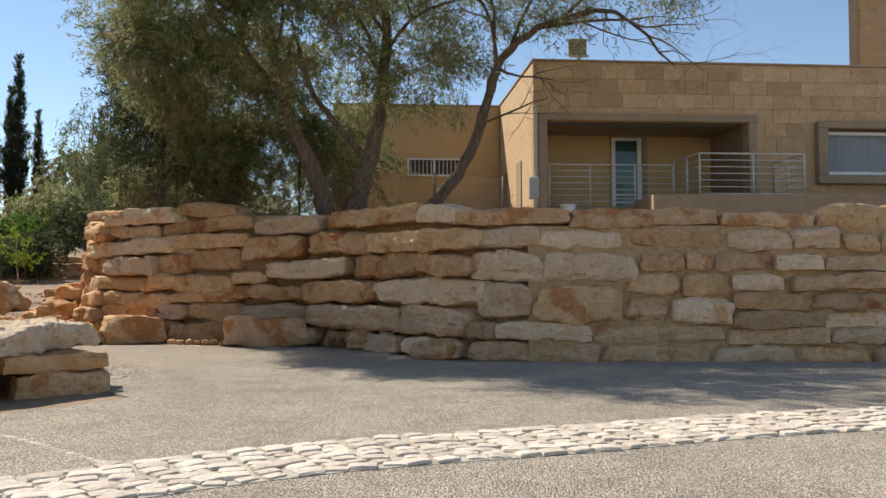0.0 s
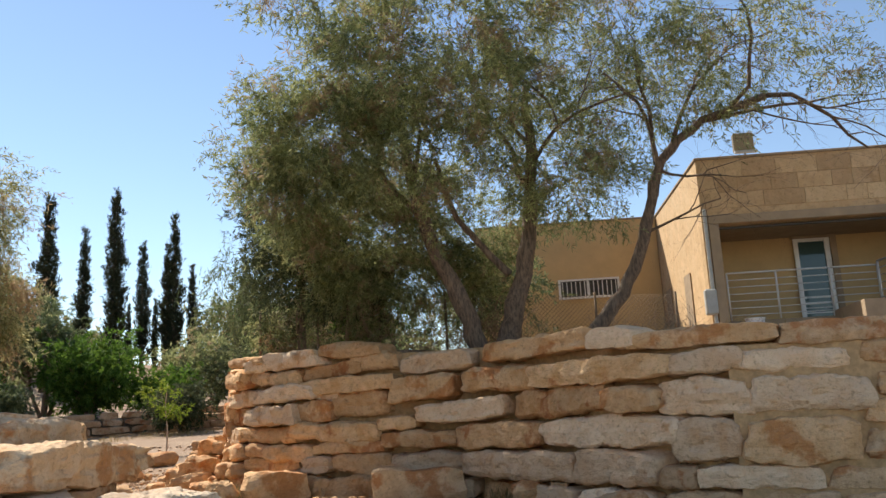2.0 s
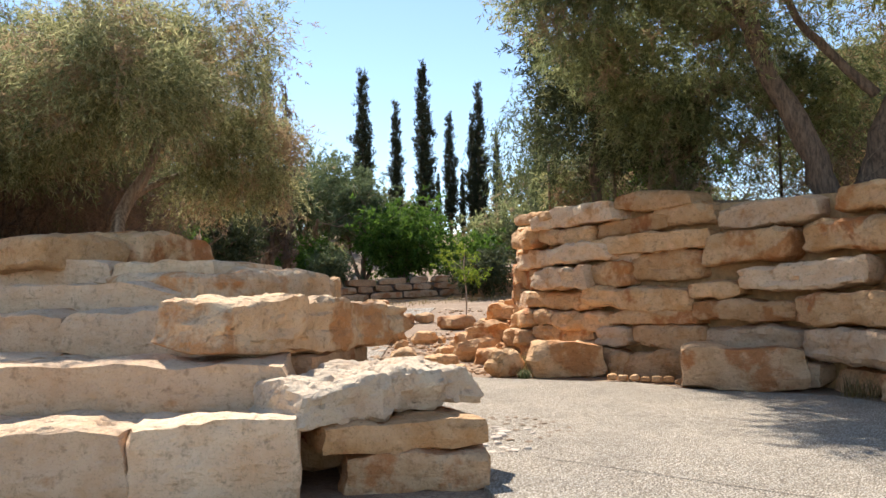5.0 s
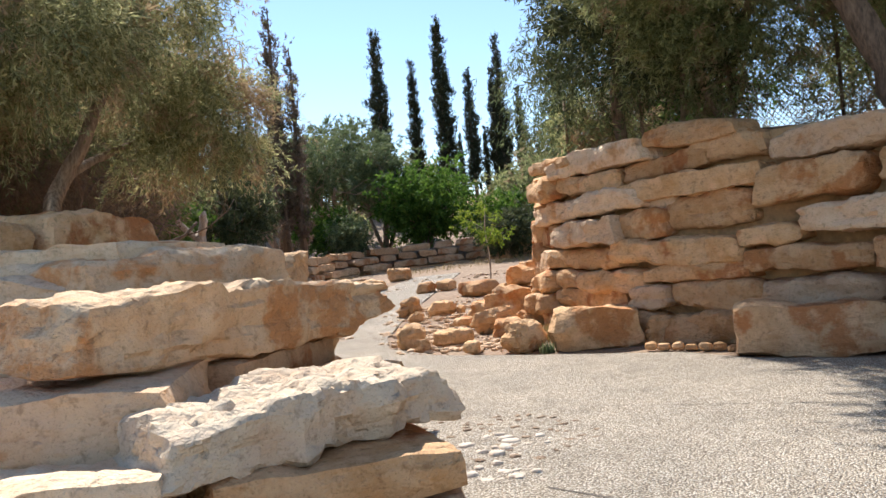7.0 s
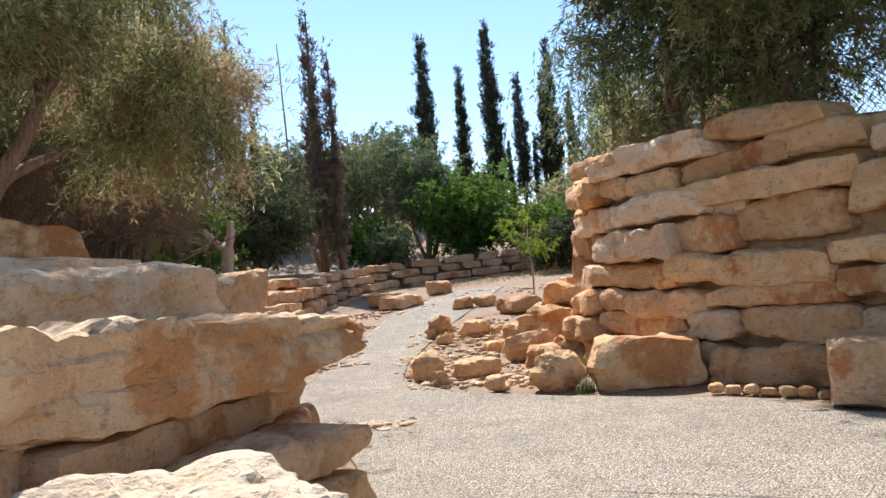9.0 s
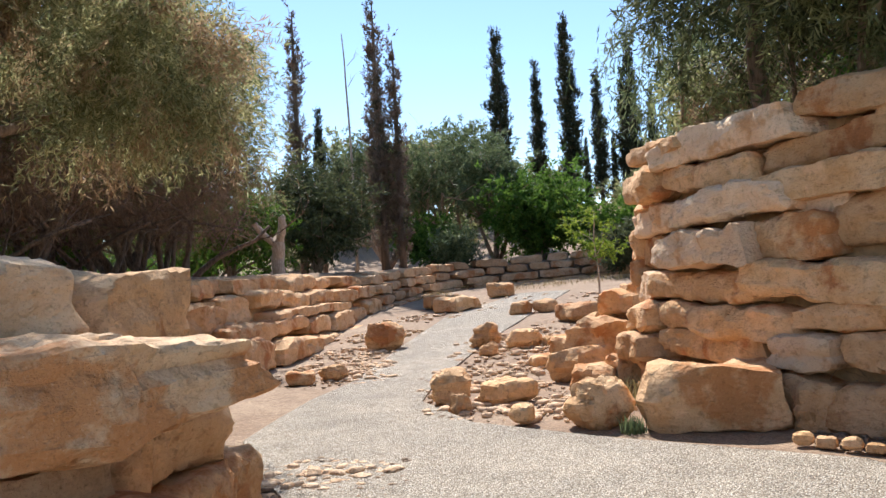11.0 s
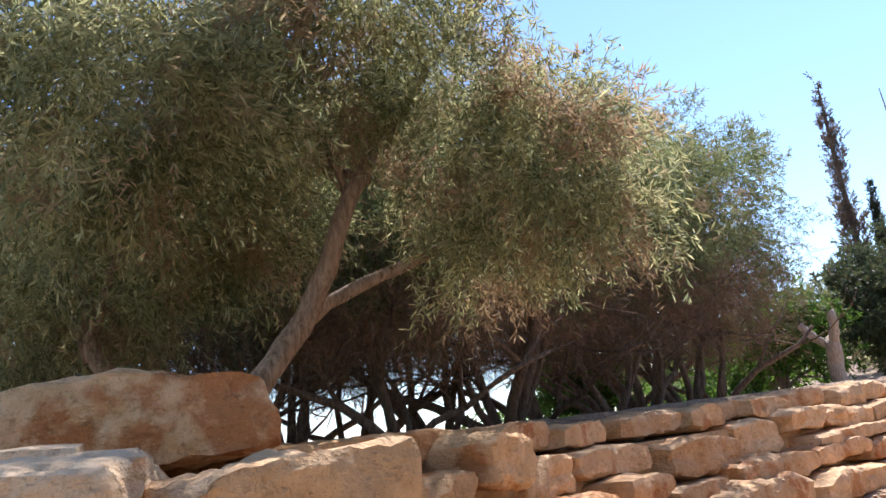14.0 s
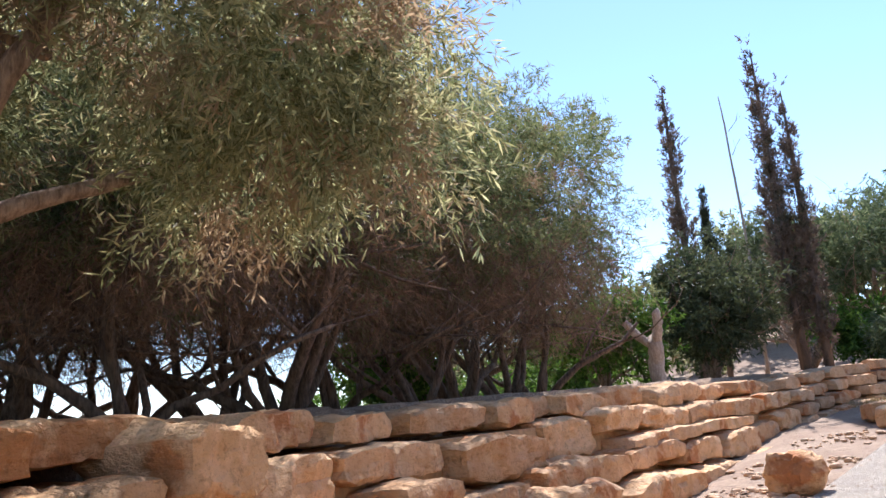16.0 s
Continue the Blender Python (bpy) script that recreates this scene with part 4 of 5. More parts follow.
# back wing
block("wing_wall", (-5.0, 5.3, -0.9), (-0.02, 5.6, 3.48), RENDER_WALL, house)
block("wing_wall", (-5.0, 5.6, -0.9), (-4.7, 9.0, 3.48), RENDER_WALL, house)
block("wing_roof", (-4.7, 5.6, 3.1), (-0.02, 9.0, 3.3), CONCRETE, house)
block("parapet_cap", (-5.03, 5.26, 3.483), (-0.04, 5.64, 3.53), CONCRETE, house, edge=0.01)
grille = block("grille_window", (-2.75, 5.27, 1.38), (-1.2, 5.298, 1.82), DARK, house, "barred basement-style window in the ochre wing")
for k in range(13):
    block("bar", (-2.7 + 0.12 * k, 5.22, 1.39), (-2.68 + 0.12 * k, 5.24, 1.8), WHITE, grille)
for lo, hi in (((-2.8, 5.21, 1.32), (-1.15, 5.268, 1.38)), ((-2.8, 5.21, 1.82), (-1.15, 5.268, 1.87)), ((-2.8, 5.21, 1.383), (-2.74, 5.268, 1.817)), ((-1.2, 5.21, 1.383), (-1.15, 5.268, 1.817)), ((-2.03, 5.24, 1.383), (-1.98, 5.268, 1.817))):
    block("window_frame", lo, hi, WHITE, grille)
# facing stones on the front, proud of the wall by a few millimetres
rnd = random.Random(61)
facing = {}
for row in range(12):
    z0 = -0.7 + 0.345 * row
    x = -0.02 - (0.3 if row % 2 else 0.0)
    while x < 14.9:
        w = rnd.choice((0.42, 0.55, 0.55, 0.7, 0.85))
        a, b2 = max(x, 0.005), min(x + w, 14.95)
        zt = min(z0 + 0.338, 3.49)
        clash = any(a < q[1] and b2 > q[0] and z0 < q[3] and zt > q[2] for q in ((0.1, 5.56, -0.8, 2.26), (6.98, 9.57, 0.54, 2.11)))
        if b2 - a > 0.12 and not clash and x < 10.5:
            key = round(b2 - a, 2)
            if key not in facing:
                v, f = box_grid(1, 1, 1)
                facing[key] = mesh_of("facing_stone", v * (key / 2 - 0.004, 0.012, 0.167), f, ASHLAR, False)
            part("facing_stone", facing[key], house, HOUSE @ Matrix.Translation(((a + b2) / 2, -0.006 - rnd.uniform(0, 0.006), (z0 + zt) / 2)))
        x += w
# terrace slab in front, tower behind
slab_ob = tagged(new("terrace_slab", mesh_of("terrace_slab", box_grid(1, 1, 1)[0] * (6.0, 0.95, 0.45) + (10.6, 19.0, 2.9), box_grid(1, 1, 1)[1], CONCRETE, False)), "low concrete terrace in front of the house", "terrace", kind="structure")
tower = empty("tower_house", (14.5, 30, 2.7), "tall pale stone building behind the house", "house")
TOWER = Matrix.Translation((13.5, 27.0, 2.6)) @ pose(0, 0, 0, 0, 0, -28)
block("wall", (0, 0, 0), (7, 6, 9.5), ASHLAR, tower, at=TOWER)
block("pilaster", (-0.12, -0.1, 0), (0.12, -0.004, 9.5), CONCRETE, tower, at=TOWER)
# roof things
floodlight = empty("floodlight", (HOUSE @ Vector((1.3, 0.8, 3.3))), "bronze floodlight on a short post on the roof", "floodlight")
block("post", (1.28, 0.78, 3.3), (1.32, 0.82, 3.85), DARK, floodlight)
block("lamp_head", (1.05, 0.7, 3.85), (1.5, 0.86, 4.3), plain("bronze housing", (0.28, 0.2, 0.1), 0.5, 0.3), floodlight, edge=0.03)
block("visor", (1.03, 0.6, 3.8), (1.52, 0.7, 3.85), GREY, floodlight)
tagged(new("roof_unit", mesh_of("roof_unit", box_grid(1, 1, 1)[0] * (0.18, 0.18, 0.17) + (0, 0, 0.17), box_grid(1, 1, 1)[1], WHITE, False)), "small white box unit on the flat roof", "roof unit").matrix_basis = HOUSE @ Matrix.Translation((4.2, 0.9, 3.3))
tagged(new("roof_vent", mesh_of("roof_vent", box_grid(1, 1, 1)[0] * (0.07, 0.07, 0.17) + (0, 0, 0.17), box_grid(1, 1, 1)[1], DARK, False)), "small dark vent pipe on the roof", "vent").matrix_basis = HOUSE @ Matrix.Translation((6.0, 0.9, 3.3))


def tube(points, radii, seg=7):
    """A tapering tube through the points, as vertices and faces."""
    verts, faces = [], []
    pts = [Vector(p) for p in points]
    side = Vector((0.37, 0.91, 0.19))
    for i, p in enumerate(pts):
        d = (pts[min(i + 1, len(pts) - 1)] - pts[max(i - 1, 0)]).normalized()
        u = d.cross(side).normalized()
        w = d.cross(u)
        for k in range(seg):
            a = 2 * math.pi * k / seg
            verts.append(p + (u * math.cos(a) + w * math.sin(a)) * radii[i])
    for i in range(len(pts) - 1):
        for k in range(seg):
            a, b = i * seg + k, i * seg + (k + 1) % seg
            faces.append((a, b, b + seg, a + seg))
    faces.append(tuple(range(seg))[::-1])
    faces.append(tuple(range((len(pts) - 1) * seg, len(pts) * seg)))
    return verts, faces


def tubes(parts):
    verts, faces = [], []
    for v, f in parts:
        n = len(verts)
        verts += v
        faces += [tuple(i + n for i in q) for q in f]
    return verts, faces


def railing(posts, height, bars, name, label):
    rail = empty(name, posts[0], label, "railing")
    for p in posts:
        part("post", mesh_of("post", *tube([p, (p[0], p[1], p[2] + height)], [0.022, 0.022], 6), RAIL), rail)
    for a, b in zip(posts, posts[1:]):
        for k in range(bars):
            z = 0.1 + (height - 0.1) * k / (bars - 1)
            r = 0.02 if k == bars - 1 else 0.011
            part("top_rail" if k == bars - 1 else "bar", mesh_of("bar", *tube([(a[0], a[1], a[2] + z), (b[0], b[1], b[2] + z)], [r, r], 6), RAIL), rail)
    return rail


def hp(x, y, z=0.0):
    return tuple(HOUSE @ Vector((x, y, z)))


railing([hp(0.4, 0.1), hp(1.4, 0.1), hp(2.5, 0.1), hp(3.45, 0.1)], 1.0, 7, "porch_railing", "slim grey horizontal-bar railing across the porch")
railing([hp(3.45, 0.05, 0.05), hp(3.5, -0.7, 0.05), hp(3.5, -1.45, 0.05), hp(4.75, -1.45, 0.05), hp(5.95, -1.45, 0.05), hp(5.95, -0.7, 0.05), hp(5.95, -0.06, 0.05)], 1.02, 7, "balcony_railing", "sunlit white-painted railing round a projecting balcony")
block("balcony_slab", (3.4, -1.55, -0.1), (6.05, -0.07, 0.05), CONCRETE, house, "concrete balcony slab")
pot = empty("bucket", hp(0.75, -0.35, -0.35), "white plastic bucket on the terrace edge", "bucket")
part("body", mesh_of("bucket", *tube([hp(0.75, -0.35, -0.35), hp(0.75, -0.35, -0.05)], [0.15, 0.19], 16), WHITE), pot)
part("rim", mesh_of("rim", *tube([hp(0.75, -0.35, -0.05), hp(0.75, -0.35, -0.02)], [0.205, 0.205], 16), WHITE), pot)


# ---- chain-link fence on the wall's top ----
def fence(a, b, height, n):
    a, b = Vector(a), Vector(b)
    run = empty("chain_link_fence", a, "rusty sagging chain-link fence with steel posts", "fence", "fence runs")
    for i in range(n + 1):
        p = a.lerp(b, i / n)
        part("post", mesh_of("post", *tube([p - Vector((0, 0, 0.1)), p + Vector((0, 0, height + 0.05))], [0.03, 0.03], 6), RUST), run)
    wires, L, step = [], (b - a).length, 0.09
    d = (b - a) / L
    k = -height
    while k < L:
        for sgn in (1, -1):
            s0, s1 = max(0, k), min(L, k + height)
            if s1 > s0:
                z0, z1 = s0 - k, s1 - k
                if sgn < 0:
                    z0, z1 = height - z0, height - z1
                wires.append(tube([a + d * s0 + Vector((0, 0, z0)), a + d * s1 + Vector((0, 0, z1))], [0.005, 0.005], 3))
        k += step
    part("wire_mesh", mesh_of("wire_mesh", *tubes(wires), RUST), run)


RUST = plain("rusty wire", (0.22, 0.15, 0.09), 0.8, 0.4, 0.3)
fence((-8.2, 21.0, 3.05), (-3.4, 19.6, 3.05), 1.25, 3)
fence((-3.4, 19.6, 3.05), (1.4, 19.2, 2.68), 1.15, 3)
for at, top in (((-5.0, 19.7, 3.05), (-5.6, 19.9, 4.5)), ((-5.75, 19.9, 3.05), (-5.62, 19.9, 4.6))):
    tagged(new("fence_brace", mesh_of("fence_brace", *tube([at, top], [0.045, 0.04], 7), BARK)), "weathered timber brace leaning on the fence", "post", "fence braces")


# ---- trees ----
def leaf_cloud(name, mat, blobs, leaves, length, width, rng, droop=0.5, twig=0.35, hollow=0.45, gaps=0.35, per=14, clump=9, spread=1.5):
    """Small leaves on twigs, filling uneven blobs (x, y, z, rx, ry, rz, weight)."""
    weight = np.array([b[6] * (b[3] * b[4] * b[5]) ** 0.67 for b in blobs])
    count = np.maximum(1, (leaves / per * weight / weight.sum()).astype(int))
    out = []
    for b, n in zip(blobs, count):
        n2 = int(n * 1.8)
        d = rng.normal(size=(n2, 3))
        d /= np.linalg.norm(d, axis=1, keepdims=True)
        r = hollow + (1 - hollow) * rng.random(n2) ** 0.55
        lump = 1 + 0.16 * np.sin(d[:, 0] * 7 + b[0] * 5) * np.sin(d[:, 1] * 6 + b[1] * 3) + 0.14 * np.sin(d[:, 2] * 8 + d[:, 0] * 5 + b[2])
        p = d * (r * lump)[:, None] * np.array(b[3:6]) + np.array(b[:3])
        keep = np.sin(p[:, 0] * 2.9 + 1.3 * np.sin(p[:, 1] * 2.1)) * np.sin(p[:, 1] * 2.7 + p[:, 2] * 1.3) * np.sin(p[:, 2] * 3.1 + p[:, 0]) > -gaps + 0.25 * rng.random(n2) - 0.12
        p, d = p[keep][:n], d[keep][:n]
        out.append(np.concatenate([p, d], 1))
    pd = np.concatenate(out)
    p, d = pd[:, :3], pd[:, 3:]
    n = len(p)
    pick = rng.permutation(n)[rng.integers(0, max(1, n // clump), n)]
    p, d = p[pick] + rng.normal(size=(n, 3)) * spread * length * np.array((1, 1, 0.8)), d[pick]
    axis = d + rng.normal(size=(n, 3)) * 0.6 + np.array((0, 0, -droop))
    axis /= np.linalg.norm(axis, axis=1, keepdims=True)
    t = rng.random((n, per))
    base = p[:, None, :] + axis[:, None, :] * (t * twig)[..., None] + np.array((0, 0, -1.0)) * (t ** 2 * twig * droop * 0.5)[..., None]
    leaf = axis[:, None, :] * 0.9 + rng.normal(size=(n, per, 3)) * 0.75 + np.array((0, 0, -droop * 0.4))
    leaf /= np.linalg.norm(leaf, axis=2, keepdims=True)
    side = np.cross(leaf, rng.normal(size=(n, per, 3)))
    side /= np.maximum(np.linalg.norm(side, axis=2, keepdims=True), 1e-6)
    ln = length * (0.6 + 0.8 * rng.random((n, per, 1)))
    tip = base + leaf * ln
    mid = base + leaf * ln * 0.5
    w = side * (width / 2)
    quad = np.stack([base, mid + w, tip, mid - w], 2).reshape(-1, 3)
    count = len(quad) // 4
    me = bpy.data.meshes.new(name)
    me.vertices.add(len(quad))
    me.vertices.foreach_set("co", quad.astype(np.float32).ravel())
    me.loops.add(count * 4)
    me.loops.foreach_set("vertex_index", np.arange(count * 4, dtype=np.int32))
    me.polygons.add(count)
    me.polygons.foreach_set("loop_start", np.arange(0, count * 4, 4, dtype=np.int32))
    me.materials.append(mat)
    me.update(calc_edges=True)
    return me


def grow(rnd, start, way, length, radius, level, out, wild=0.35, lift=0.05):
    """Branches that bend and fork; appended to out as tubes."""
    pts, radii, p, d = [Vector(start)], [radius], Vector(start), Vector(way).normalized()
    n = 5
    for i in range(n):
        d = (d + Vector((rnd.gauss(0, wild), rnd.gauss(0, wild), rnd.gauss(lift, wild * 0.7))) * 0.5).normalized()
        p = p + d * length / n
        pts.append(p.copy())
        radii.append(radius * (1 - 0.6 * (i + 1) / n))
        if level > 0 and i >= 1 and rnd.random() < 0.85:
            side = Vector((rnd.gauss(0, 1), rnd.gauss(0, 1), rnd.gauss(0.1, 0.7)))
            grow(rnd, p, d + side * 0.8, length * rnd.uniform(0.5, 0.75), radii[-1] * 0.6, level - 1, out, wild, lift)
    out.append(tube(pts, radii, 7 if radius > 0.06 else 4))


def tree(name, label, base, limbs, crown, trunk_mat, seed, twigs=(), wild=0.35, lift=0.05, group=""):
    """limbs: (points, first radius, last radius); twigs: (start, way, length, radius, level); crown: leaf meshes."""
    r = random.Random(seed)
    t = empty(name, base, label, "tree", group)
    out = []
    for pts, r0, r1 in limbs:
        fine = [Vector(q) for q in Line3(pts)]
        n = len(fine) - 1
        out.append(tube([q + Vector((r.gauss(0, 1), r.gauss(0, 1), 0)) * r0 * 0.12 for q in fine], [(r0 + (r1 - r0) * i / n) * r.uniform(0.92, 1.08) for i in range(n + 1)], 10))
    for start, way, length, radius, level in twigs:
        grow(r, start, way, length, radius, level, out, wild, lift)
    part("trunk", mesh_of("trunk", *tubes(out), trunk_mat), t)
    for me in crown:
        part("crown", me, t)
    return t


def Line3(pts):
    pts = [Vector(p) for p in pts]
    for _ in range(2):
        q = [pts[0]]
        for a, b in zip(pts, pts[1:]):
            q += [a.lerp(b, 0.25), a.lerp(b, 0.75)]
        pts = q + [pts[-1]]
    return pts


rng = np.random.default_rng(7)
# the leaning wattle beside the seats
tree("wattle_tree", "leaning wattle tree with a forked tan trunk and drooping grey-green crown", (-11.2, 12.7, 1.95),
     [([(-11.1, 12.3, 1.75), (-11.4, 12.65, 2.35), (-11.85, 13.15, 3.0), (-11.6, 13.45, 3.6), (-11.6, 13.9, 4.6), (-11.9, 14.2, 5.4)], 0.13, 0.05),
      ([(-11.72, 13.05, 2.9), (-12.0, 13.5, 3.25), (-12.37, 14.4, 3.6), (-12.2, 15.2, 3.95), (-12.0, 15.9, 4.5)], 0.075, 0.035)],
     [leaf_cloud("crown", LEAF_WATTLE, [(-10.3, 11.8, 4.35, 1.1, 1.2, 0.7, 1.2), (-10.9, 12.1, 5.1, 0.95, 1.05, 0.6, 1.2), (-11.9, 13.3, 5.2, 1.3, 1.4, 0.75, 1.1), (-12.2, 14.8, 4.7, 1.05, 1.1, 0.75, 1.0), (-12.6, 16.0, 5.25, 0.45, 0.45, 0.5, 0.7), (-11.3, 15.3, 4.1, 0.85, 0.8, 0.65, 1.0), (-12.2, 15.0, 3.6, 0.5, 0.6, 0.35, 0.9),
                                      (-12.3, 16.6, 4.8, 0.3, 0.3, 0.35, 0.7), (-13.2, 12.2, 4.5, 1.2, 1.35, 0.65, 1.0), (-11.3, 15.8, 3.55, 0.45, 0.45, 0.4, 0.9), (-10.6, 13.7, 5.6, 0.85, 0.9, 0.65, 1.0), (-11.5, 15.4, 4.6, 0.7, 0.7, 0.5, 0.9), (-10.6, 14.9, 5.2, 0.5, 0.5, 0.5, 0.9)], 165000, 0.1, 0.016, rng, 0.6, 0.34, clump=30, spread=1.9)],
     BARK, 3, [((-11.7, 14.0, 4.6), (0.3, 0.6, 0.6), 1.8, 0.05, 2), ((-11.8, 13.8, 4.2), (-0.6, -0.6, 0.6), 2.0, 0.05, 2), ((-12.2, 15.0, 3.85), (0.2, 0.5, 0.4), 1.4, 0.035, 2), ((-11.7, 13.6, 4.0), (0.5, -0.5, 0.7), 1.6, 0.04, 2)], group="grove")
tree("wattle_tree", "wattle tree with a crooked tan trunk and dense drooping crown", (-13.1, 11.1, 1.95),
     [([(-13.1, 11.1, 1.8), (-13.0, 11.2, 2.6), (-13.2, 11.0, 3.4), (-13.4, 10.8, 4.8)], 0.14, 0.05)],
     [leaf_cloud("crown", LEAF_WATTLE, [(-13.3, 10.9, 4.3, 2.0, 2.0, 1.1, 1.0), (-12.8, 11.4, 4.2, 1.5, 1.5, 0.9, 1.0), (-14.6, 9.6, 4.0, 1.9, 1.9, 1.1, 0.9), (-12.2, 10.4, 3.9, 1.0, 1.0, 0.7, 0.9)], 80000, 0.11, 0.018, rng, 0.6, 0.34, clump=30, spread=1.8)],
     BARK, 4, [((-13.1, 11.0, 3.2), (0.5, 0.5, 0.6), 1.8, 0.05, 2), ((-13.1, 11.0, 3.0), (-0.7, -0.4, 0.5), 1.9, 0.05, 2)], group="grove")

# grove of many-stemmed trees behind
grove_parts = []
for kind in range(3):
    r = random.Random(70 + kind)
    t = empty("tamarisk_tree", (0, 0, 0), "many-stemmed dark tamarisk with a brown shaded underside", "tree", "grove")
    stems = []
    for i in range(6):
        a = i * 1.07 + kind
        grow(r, (0.12 * math.cos(a), 0.12 * math.sin(a), -0.15), (math.cos(a) * 0.75, math.sin(a) * 0.75, 1.0), 2.7, r.uniform(0.06, 0.1), 2, stems, 0.48, 0.22)
    part("trunk", mesh_of("trunk", *tubes(stems), BARK_DARK), t)
    part("crown", leaf_cloud("crown", LEAF_GROVE, [(0, 0, 3.1, 2.4, 2.4, 1.5, 1.0), (1.2, 0.5, 3.6, 1.5, 1.5, 1.2, 1.0), (-1.0, 0.8, 3.4, 1.6, 1.5, 1.3, 1.0), (0.2, -1.2, 3.3, 1.6, 1.4, 1.3, 1.0), (0, 0, 4.4, 1.5, 1.5, 0.9, 1.0)], 62000, 0.095, 0.018, rng, 0.3, 0.24, 0.35, 0.5, clump=30, spread=2.2), t)
    part("dry_understory", leaf_cloud("dry_understory", TWIG, [(0, 0, 2.2, 2.3, 2.3, 0.8, 1.0), (0, 0, 1.7, 1.8, 1.8, 0.6, 0.6)], 14000, 0.2, 0.008, rng, 0.8, 0.5, 0.1, 0.4), t, None, "bare brown twigs under the crown")
    grove_parts.append(t)
spots = [(-17.5, 16.0, 1.1, 0), (-20.4, 15.4, 1.22, 1), (-21.3, 14.0, 1.2, 2), (-21.9, 12.4, 1.15, 0), (-20.3, 17.3, 1.05, 2), (-20.7, 18.9, 1.1, 1), (-17.8, 12.6, 1.15, 1), (-18.6, 9.6, 1.05, 2), (-22.4, 20.3, 1.3, 0), (-17.0, 6.6, 0.95, 0), (-24.6, 22.3, 1.5, 1), (-25.8, 23.8, 1.15, 2), (-27.5, 21.5, 1.5, 0), (-21.5, 8.5, 1.35, 1), (-15.6, 14.2, 0.85, 2)]
for i, (x, y, s, kind) in enumerate(spots):
    at = Matrix.Translation((x, y, gz(x, y))) @ pose(0, 0, 0, 0, 0, 77 * i) @ Matrix.Diagonal((s, s, s, 1))
    if i < 3:
        grove_parts[kind].matrix_basis = at
    else:
        c = copy_thing(grove_parts[kind], Matrix.Translation((x, y, gz(x, y))) @ pose(0, 0, 0, 0, 0, 77 * i))
        c.scale = (min(s, 1.28), min(s, 1.28), s)

